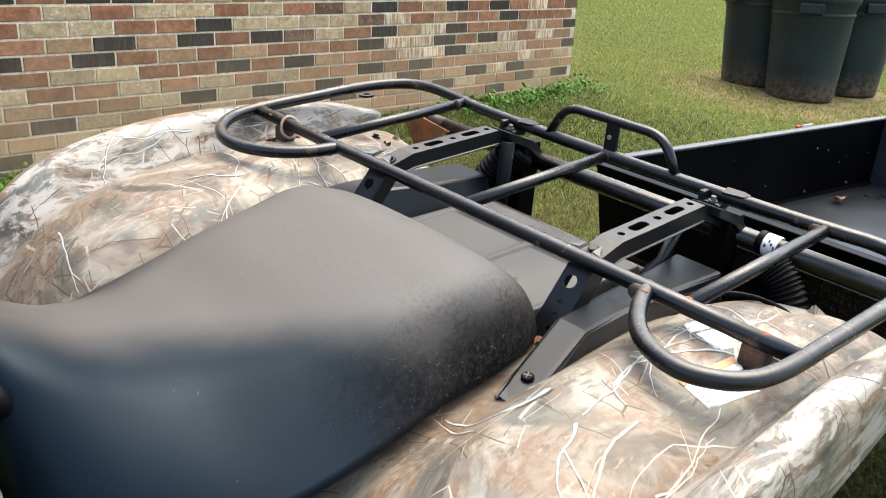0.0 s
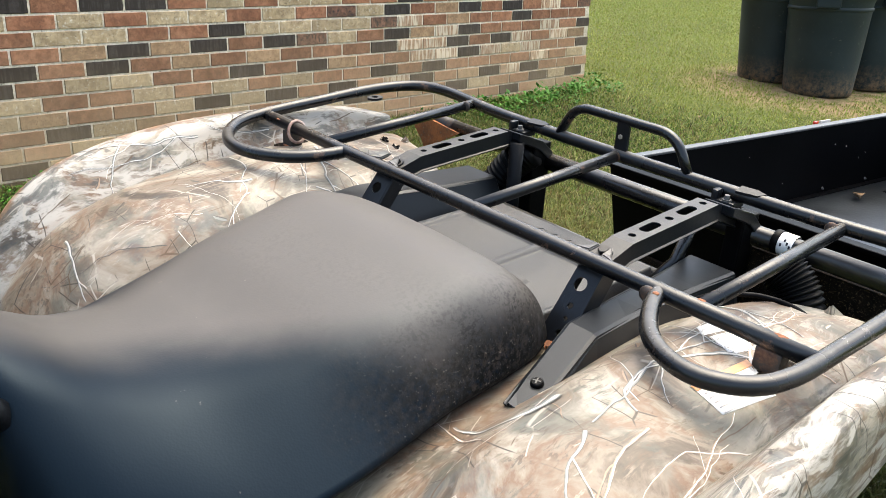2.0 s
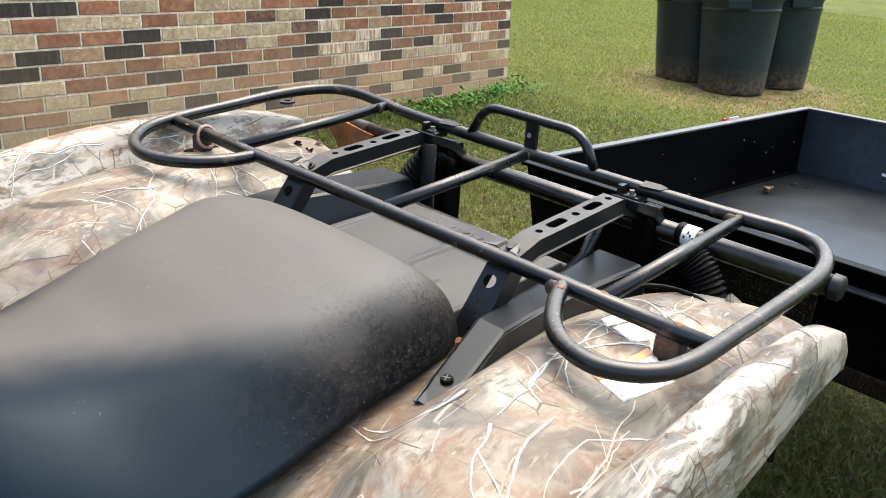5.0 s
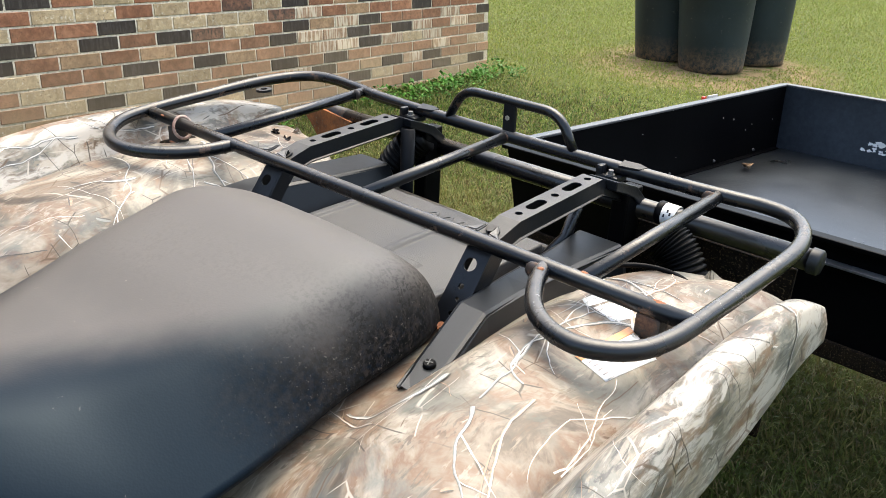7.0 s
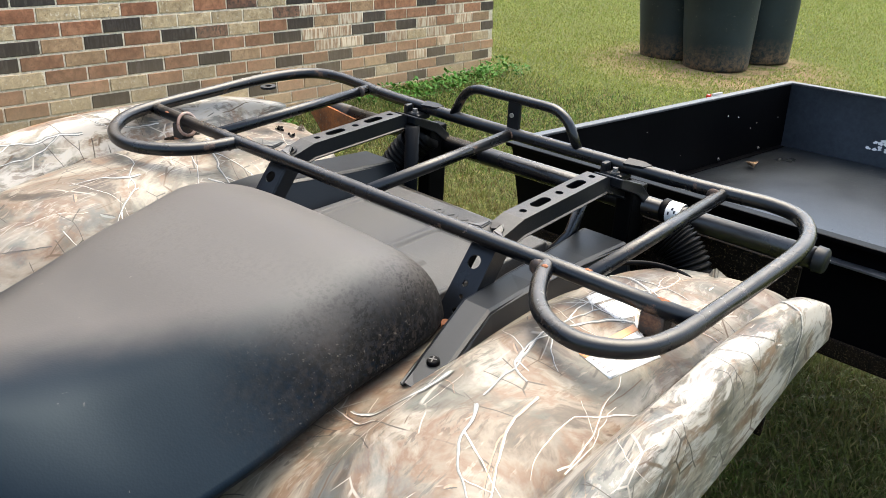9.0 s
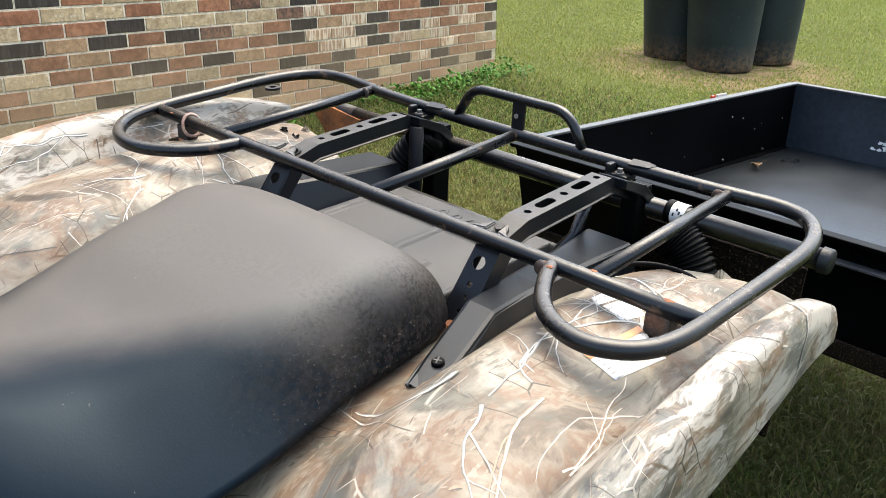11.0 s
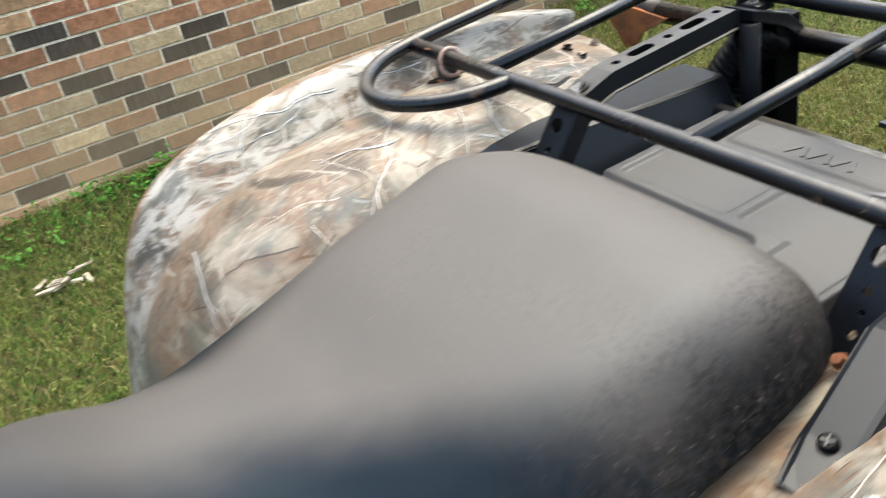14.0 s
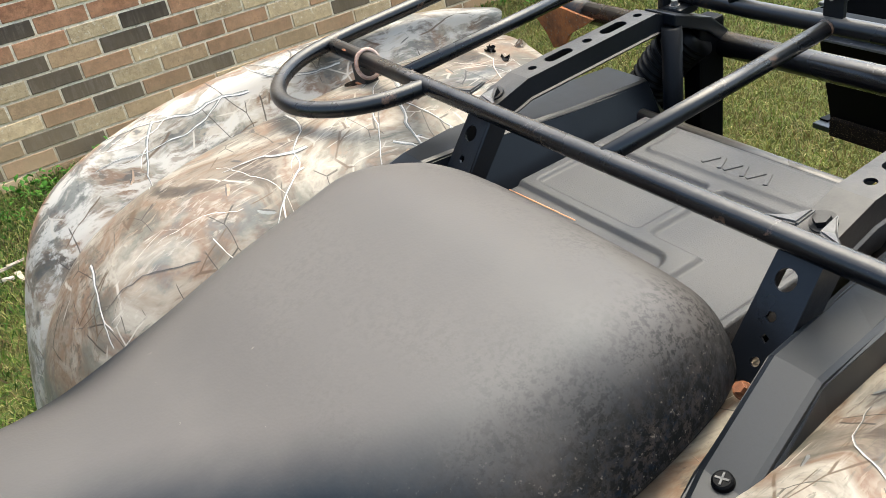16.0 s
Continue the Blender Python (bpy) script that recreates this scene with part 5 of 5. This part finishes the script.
# ---- round bins on the lawn ----
def bin_body(label):
    ob = thing("garbage_bin", label=label, category="bin", group="bins on the lawn")
    prof = [(0.0, 0.0), (0.245, 0.0), (0.255, 0.012), (0.260, 0.05), (0.286, 0.40), (0.305, 0.70), (0.322, 0.74), (0.330, 0.75), (0.335, 0.78), (0.328, 0.80), (0.315, 0.80), (0.30, 0.72), (0.25, 0.03), (0.0, 0.02)]
    body = lathe("body", prof, CAN, ob, n=48)
    lidm = lathe("lid", [(0.338, 0.785), (0.342, 0.80), (0.338, 0.812), (0.30, 0.818), (0.18, 0.828), (0.0, 0.832)], CAN, ob, "domed plastic lid", n=48)
    for a in (0.4, 0.4 + math.pi):
        part("handle", box_bm((0.300, -0.085, 0.665), (0.352, 0.085, 0.742), 0.012, Matrix.Rotation(a, 4, "Z")), CAN, ob)
    tube("lid_handle", spline([(-0.09, 0, 0.826), (-0.06, 0, 0.858), (0.06, 0, 0.858), (0.09, 0, 0.826)], 6), 0.014, CAN, lidm, n=10)
    lathe("rib", [(0.301, 0.64), (0.309, 0.645), (0.309, 0.665), (0.303, 0.67)], CAN, body, n=48)
    return ob


bin_1 = bin_body("dark grey-green round plastic garbage bin with lid")
bin_1.matrix_basis = pose(*BIN_PLACES[0], ground_z(*BIN_PLACES[0]) - 0.006, 0, 0, 176) @ Matrix.Scale(0.97, 4)
bin_2 = copy_thing(bin_1, pose(*BIN_PLACES[1], ground_z(*BIN_PLACES[1]) - 0.006, 0, 0, 130))
bin_3 = copy_thing(bin_1, pose(*BIN_PLACES[2], ground_z(*BIN_PLACES[2]) - 0.006, 0, 0, 20))

# ---- small things ----
tagged(dry_leaf(TRAILER @ Vector((1.112, 0.505, TF + 0.001)), 0.046, 0.6), "curled brown dry leaf on the trailer floor", "leaf")
rng = random.Random(11)
for x, y in ((-0.40, 2.44), (-0.23, 2.20)):
    tw = thing("twig_heap" if x < -0.3 else "wood_chip", Matrix.Translation((x, y, ground_z(x, y))), "bleached broken wood shards lying in the grass", "twigs")
    for k in range(14 if x < -0.3 else 2):
        a, s = rng.gauss(0.35, 0.6), rng.uniform(0.015, 0.04)
        c = Vector((rng.uniform(-0.075, 0.075), rng.uniform(-0.045, 0.045), 0.012 + 0.0018 * k))
        bm = box_bm((-s, -0.008, -0.004), (s, 0.008, 0.004), 0.002, None, 1)
        for vert in bm.verts:
            vert.co.y *= 0.35 + 0.65 * abs(math.cos(vert.co.x * 40 + k))
            vert.co += Vector((rng.uniform(-0.004, 0.004), rng.uniform(-0.003, 0.003), rng.uniform(-0.002, 0.002)))
        bm.transform(Matrix.Translation(c) @ Matrix.Rotation(a, 4, "Z") @ Matrix.Rotation(rng.uniform(-0.2, 0.2), 4, "Y"))
        part("twig", bm, TWIG, tw)
for k in range(5):
    x, y = rng.uniform(2.8, 9.5), rng.uniform(0, 6)
    if x < 4.7 and y > 2.9:
        continue
    tagged(dry_leaf((x, y, ground_z(x, y) + 0.02), rng.uniform(0.02, 0.04), rng.uniform(0, 6)), "fallen brown leaf on the lawn", "leaf", "fallen leaves")


weed_verts, weed_faces = [], []


def weed(x, y, size, seed):
    """A low clump of broad leaves, added to the joined weeds."""
    r = random.Random(seed)
    foot = Vector((x, y, ground_z(x, y) - 0.01))
    for k in range(int(30 * size / 0.12)):
        a, tilt, s = r.uniform(0, 6.28), r.uniform(0.2, 1.1), size * r.uniform(0.20, 0.42)
        root = foot + Vector((r.gauss(0, size * 0.42), r.gauss(0, size * 0.25), r.uniform(0.0, size * 0.75)))
        root.y = min(root.y, WALL_Y - 0.03)
        d, side = Vector((math.cos(a) * math.cos(tilt), math.sin(a) * math.cos(tilt), math.sin(tilt))), Vector((-math.sin(a), math.cos(a), 0))
        n0 = len(weed_verts)
        weed_verts.extend([root, root + d * s * 0.45 + side * s * 0.28, root + d * s * 0.5 + Vector((0, 0, s * 0.08)), root + d * s * 0.45 - side * s * 0.28, root + d * s - Vector((0, 0, s * 0.2))])
        weed_faces.extend([(n0, n0 + 1, n0 + 2), (n0, n0 + 2, n0 + 3), (n0 + 1, n0 + 4, n0 + 2), (n0 + 2, n0 + 4, n0 + 3)])


for k in range(44):
    x = -0.8 + k * 0.123 + rng.uniform(-0.05, 0.05)
    big = 0.13 if x > 2.9 else 0.085 if x > 1.0 else 0.11
    weed(x, WALL_Y - abs(rng.gauss(0.0, 0.12)) - 0.07, big * rng.uniform(0.6, 1.2), k)
    for extra in range(3 if x < 0.8 else 2 if x > 3.0 else 1 if x > 2.2 else 0):
        weed(x + 0.06, WALL_Y - abs(rng.gauss(0.10, 0.14)) - 0.12, big * rng.uniform(0.5, 1.0), 100 + 50 * extra + k)
tagged(mesh_object("weeds", weed_verts, weed_faces, WEED, smooth=False), "low green broad-leaved weeds at the foot of the wall", "weeds", kind="stuff")

# stickers follow the left fender's surface
bpy.context.view_layer.update()
deps = bpy.context.evaluated_depsgraph_get()
left_fender = [o for o in quad.children if o.name.startswith("rear_fender")][1]


def sticker(name, corners, material, label="", lift=0.0006, steps=8):
    skin = left_fender.evaluated_get(deps)
    a, b, c, d = [Vector(p) for p in corners]
    rows = []
    for i in range(steps + 1):
        row = []
        for k in range(steps + 1):
            u, w = i / steps, k / steps
            p = (a * (1 - u) + b * u) * (1 - w) + (d * (1 - u) + c * u) * w
            hit, at, normal, _ = skin.ray_cast(Vector((p.x, p.y, 1.0)), Vector((0, 0, -1)))
            row.append(at + normal * lift if hit else Vector((p.x, p.y, 0.88)))
        rows.append(row)
    v, f = loft(rows)
    ob = mesh_object(name, v, f, material, left_fender, label)
    k = ob.modifiers.new("thick", "SOLIDIFY")
    k.thickness, k.offset = 0.0003, 1
    return ob


S1 = [(-0.119, -0.397), (-0.124, -0.436), (-0.051, -0.450), (-0.030, -0.405)]
sticker("warning_sticker", S1, PAPER, "faded white warning sticker")
sticker("sticker_band", [(-0.119, -0.397), (-0.120, -0.405), (-0.034, -0.414), (-0.030, -0.405)], ORANGE, "faded orange band", 0.0012)
for k in range(5):
    y = -0.402 - 0.0062 * k
    sticker("print_bar", [(-0.116 - 0.001 * k, y - 0.008), (-0.1165 - 0.001 * k, y - 0.0098), (-0.066 + 0.004 * k % 0.011, y - 0.0145), (-0.065, y - 0.0123)], FADED, "", 0.0012, 4)
sticker("warning_sticker", [(0.034, -0.342), (-0.012, -0.336), (-0.027, -0.352), (0.012, -0.362)], PAPER, "faded white warning sticker")
sticker("warning_sticker", [(0.012, -0.366), (-0.024, -0.358), (-0.036, -0.390), (-0.004, -0.400)], PAPER, "faded white warning sticker, torn")

# printed twigs: thin film strips that follow each fender
TWIG_PALE = worn("print_pale", (0.36, 0.335, 0.295), (0.58, 0.555, 0.51), 60, (0.42, 0.55), bump=0.02)
TWIG_BROWN = worn("print_brown", (0.17, 0.105, 0.065), (0.30, 0.21, 0.14), 60, (0.42, 0.55), bump=0.02)
TWIG_GREY = worn("print_grey", (0.11, 0.12, 0.115), (0.20, 0.205, 0.19), 60, (0.42, 0.55), bump=0.02)
TWIG_DARK = worn("print_dark", (0.030, 0.026, 0.022), (0.07, 0.06, 0.05), 60, (0.42, 0.55), bump=0.02)


BRANCHES = {
    1: [((-0.139, 0.430, 0.905), (-0.158, 0.280, 0.891), 0.0022), ((-0.412, 0.396, 0.845), (-0.409, 0.288, 0.825), 0.0026), ((-0.270, 0.528, 0.923), (-0.314, 0.492, 0.873), 0.0020), ((-0.300, 0.400, 0.885), (-0.249, 0.308, 0.895), 0.0016)],
    -1: [((-0.215, -0.315, 0.900), (-0.345, -0.320, 0.875), 0.0055), ((-0.280, -0.445, 0.885), (-0.091, -0.470, 0.888), 0.0014), ((-0.244, -0.373, 0.903), (-0.340, -0.440, 0.870), 0.0018)],
}


def print_twigs(fender_ob, side, seed, count):
    rng = random.Random(seed)
    skin = fender_ob.evaluated_get(deps)
    verts, faces, index = [], [], []

    def strip(points, normals, widths, tone, lift, slide):
        base = len(verts)
        for k, (p, nn) in enumerate(zip(points, normals)):
            t = (points[min(k + 1, len(points) - 1)] - points[max(k - 1, 0)]).normalized()
            b = nn.cross(t).normalized()
            verts.extend([p + nn * lift + b * (slide - widths[k]), p + nn * lift + b * (slide + widths[k])])
        for k in range(len(points) - 1):
            a = base + 2 * k
            faces.append((a, a + 1, a + 3, a + 2))
            index.append(tone)

    def grow(p, d, width, steps, tone, depth):
        points, normals, widths = [], [], []
        kids = []
        for k in range(steps):
            ok, at, nn, _ = skin.closest_point_on_mesh(p)
            if not ok or (at - p).length > 0.02 or abs(at.y) < 0.20 or at.x > 0.2 or nn.z < -0.1:
                break
            d = (d - nn * d.dot(nn)).normalized()
            points.append(at)
            normals.append(nn)
            widths.append(width * (1 - 0.75 * k / steps) * rng.uniform(0.75, 1.2))
            kink = rng.uniform(-0.55, 0.55) if rng.random() < 0.16 else rng.gauss(0, 0.12)
            d = Matrix.Rotation(kink, 3, nn) @ d
            if depth < 2 and k > 4 and len(kids) < 3 and rng.random() < 0.13:
                kids.append((at, Matrix.Rotation(rng.choice((-1, 1)) * rng.uniform(0.35, 0.9), 3, nn) @ d, widths[-1] * 0.7, int((steps - k) * rng.uniform(0.5, 1.0)), tone, depth + 1))
            p = at + d * 0.007
        if len(points) > (9 if width > 0.0010 else 3):
            if width > 0.0010 and tone != 2:
                strip(points, normals, [w * 1.25 for w in widths], 2, 0.0003, 0.0)
                strip(points, normals, widths, 1 if tone else 3, 0.0006, 0.0)
                strip(points, normals, [w * rng.uniform(0.30, 0.62) for w in widths], 0, 0.0009, width * 0.22)
            else:
                if tone != 2:
                    strip(points, normals, [w * 0.6 for w in widths], 1 if tone == 0 else 2, 0.0003, width * 0.9)
                strip(points, normals, widths, tone, 0.0006 + 0.0001 * depth, 0.0)
        for kid in kids:
            grow(*kid)

    for start, end, width in BRANCHES[side]:
        # the few thick limbs of the print
        way = Vector(end) - Vector(start)
        grow(Vector(start), way.normalized(), width, int(way.length / 0.007) + 3, 0, 0)
    for k in range(count):
        x, y = rng.uniform(-0.50, 0.16), rng.uniform(0.22, 0.535)
        ok, at, nn, _ = skin.closest_point_on_mesh(Vector((x, y * side, 0.92 if x > -0.3 else 0.92 - (-0.3 - x) * 1.6)))
        if not ok:
            continue
        a = rng.uniform(0, 2 * math.pi)
        d = Vector((math.cos(a), math.sin(a), 0))
        tone = rng.choices((0, 1, 2), (64, 26, 10))[0]
        grow(at, d - nn * d.dot(nn), rng.choice((0.0004, 0.0005, 0.0007, 0.0009, 0.0013, 0.0019, 0.0029)), rng.randint(12, 40), tone, 0)
    for k in range(count // 2):
        # pointed leaves, in pairs of a lit and a shaded half
        x, y = rng.uniform(-0.50, 0.16), rng.uniform(0.22, 0.535)
        ok, p, nn, _ = skin.closest_point_on_mesh(Vector((x, y * side, 0.92 if x > -0.3 else 0.92 - (-0.3 - x) * 1.6)))
        a, size = rng.uniform(0, 2 * math.pi), rng.uniform(0.008, 0.026)
        d = Vector((math.cos(a), math.sin(a), 0))
        points, normals = [], []
        for step in range(8):
            ok, p, nn, _ = skin.closest_point_on_mesh(p)
            d = (d - nn * d.dot(nn)).normalized()
            points.append(p.copy())
            normals.append(nn.copy())
            d = Matrix.Rotation(rng.gauss(0, 0.10), 3, nn) @ d
            p = p + d * size / 7
        fat = size * rng.uniform(0.10, 0.22)
        widths = [fat * math.sin(math.pi * min(1.0, (0.15 + step) / 7.1)) ** 0.8 * rng.uniform(0.7, 1.1) for step in range(8)]
        tone = rng.choices((0, 1, 2, 3), (9, 42, 5, 40))[0]
        strip(points, normals, widths, tone, 0.0004, 0.0)
        strip(points, normals, [q * 0.35 for q in widths], (1, 2, 2, 2)[tone], 0.0005, fat * 0.5)
    ob = mesh_object("twig_print", verts, faces, None, fender_ob, smooth=False, mats=[TWIG_PALE, TWIG_BROWN, TWIG_DARK, TWIG_GREY], index=index)
    return tagged(ob, kind="stuff")



def torn_hole(at, size, seed):
    """A ragged black patch laid on as a tear's dark inside, with a curled rim, at the back of the right fender."""
    r = random.Random(seed)
    skin = right_fender.evaluated_get(deps)
    verts, faces = [], []
    for k in range(14):
        a = 2 * math.pi * k / 14
        reach = size * r.uniform(0.5, 1.25)
        p = Vector(at) + Vector((math.cos(a) * reach * 0.7, math.sin(a) * reach, 0))
        _, q, nn, _ = skin.closest_point_on_mesh(p)
        verts += [q + nn * 0.0008, q + nn * r.uniform(0.001, 0.006) + Vector((math.cos(a), math.sin(a), 0)) * 0.002]
    _, q, nn, _ = skin.closest_point_on_mesh(Vector(at))
    verts.append(q + nn * 0.0006)
    for k in range(14):
        j = (k + 1) % 14
        faces += [(28, 2 * k, 2 * j), (2 * k, 2 * k + 1, 2 * j + 1, 2 * j)]
    return mesh_object("torn_hole", verts, faces, BLACK, right_fender, "ragged black patch laid on as the dark of a tear", smooth=False)


right_fender = [o for o in quad.children if o.name.startswith("rear_fender")][0]
print_twigs(right_fender, 1, 29, 38)
torn_hole((0.140, 0.388, 0.896), 0.007, 1)
torn_hole((0.132, 0.352, 0.894), 0.010, 2)
torn_hole((0.150, 0.400, 0.896), 0.005, 3)
print_twigs(left_fender, -1, 34, 44)

# ---- the bricks themselves ----
for row, (first, letters) in COURSES.items():
    for k, letter in enumerate(letters):
        x = WALL_X + (first + k) * P
        if x > CORNER - 0.05:
            continue
        long = min(brick_len, CORNER - x)
        me = brick_meshes[letter] if long == brick_len else cut_brick(letter, long)
        ob = new("brick", me)
        ob.parent = wall
        ob.location = (x, WALL_Y + 0.0012 * math.sin(k * 7.3 + row * 3.1), WALL_Z + row * C)
verts, faces, index = [], [], []
rng = random.Random(3)
order = list(BRICK)
for row in range(-10, 27):
    for k in range(-30, 18):
        col = k + (0.5 if row % 2 else 0.0)
        if -10 <= row <= 2 and col >= -9:
            continue
        x = WALL_X + col * P
        if x > CORNER - 0.05 or x < -6:
            continue
        x1, z1 = min(x + brick_len, CORNER), WALL_Z + row * C
        n0 = len(verts)
        verts += [(x, WALL_Y, z1 - brick_h), (x1, WALL_Y, z1 - brick_h), (x1, WALL_Y, z1), (x, WALL_Y, z1), (x, WALL_Y + 0.03, z1 - brick_h), (x1, WALL_Y + 0.03, z1 - brick_h), (x1, WALL_Y + 0.03, z1), (x, WALL_Y + 0.03, z1)]
        faces += [(n0, n0 + 1, n0 + 2, n0 + 3), (n0 + 3, n0 + 2, n0 + 6, n0 + 7), (n0 + 1, n0 + 5, n0 + 6, n0 + 2), (n0, n0 + 4, n0 + 5, n0 + 1), (n0, n0 + 3, n0 + 7, n0 + 4)]
        index += [rng.choices(range(6), (40, 14, 16, 16, 5, 9))[0]] * 5
tagged(mesh_object("upper_bricks", verts, faces, None, wall, smooth=False, mats=[BRICK[c] for c in order], index=index), kind="stuff")
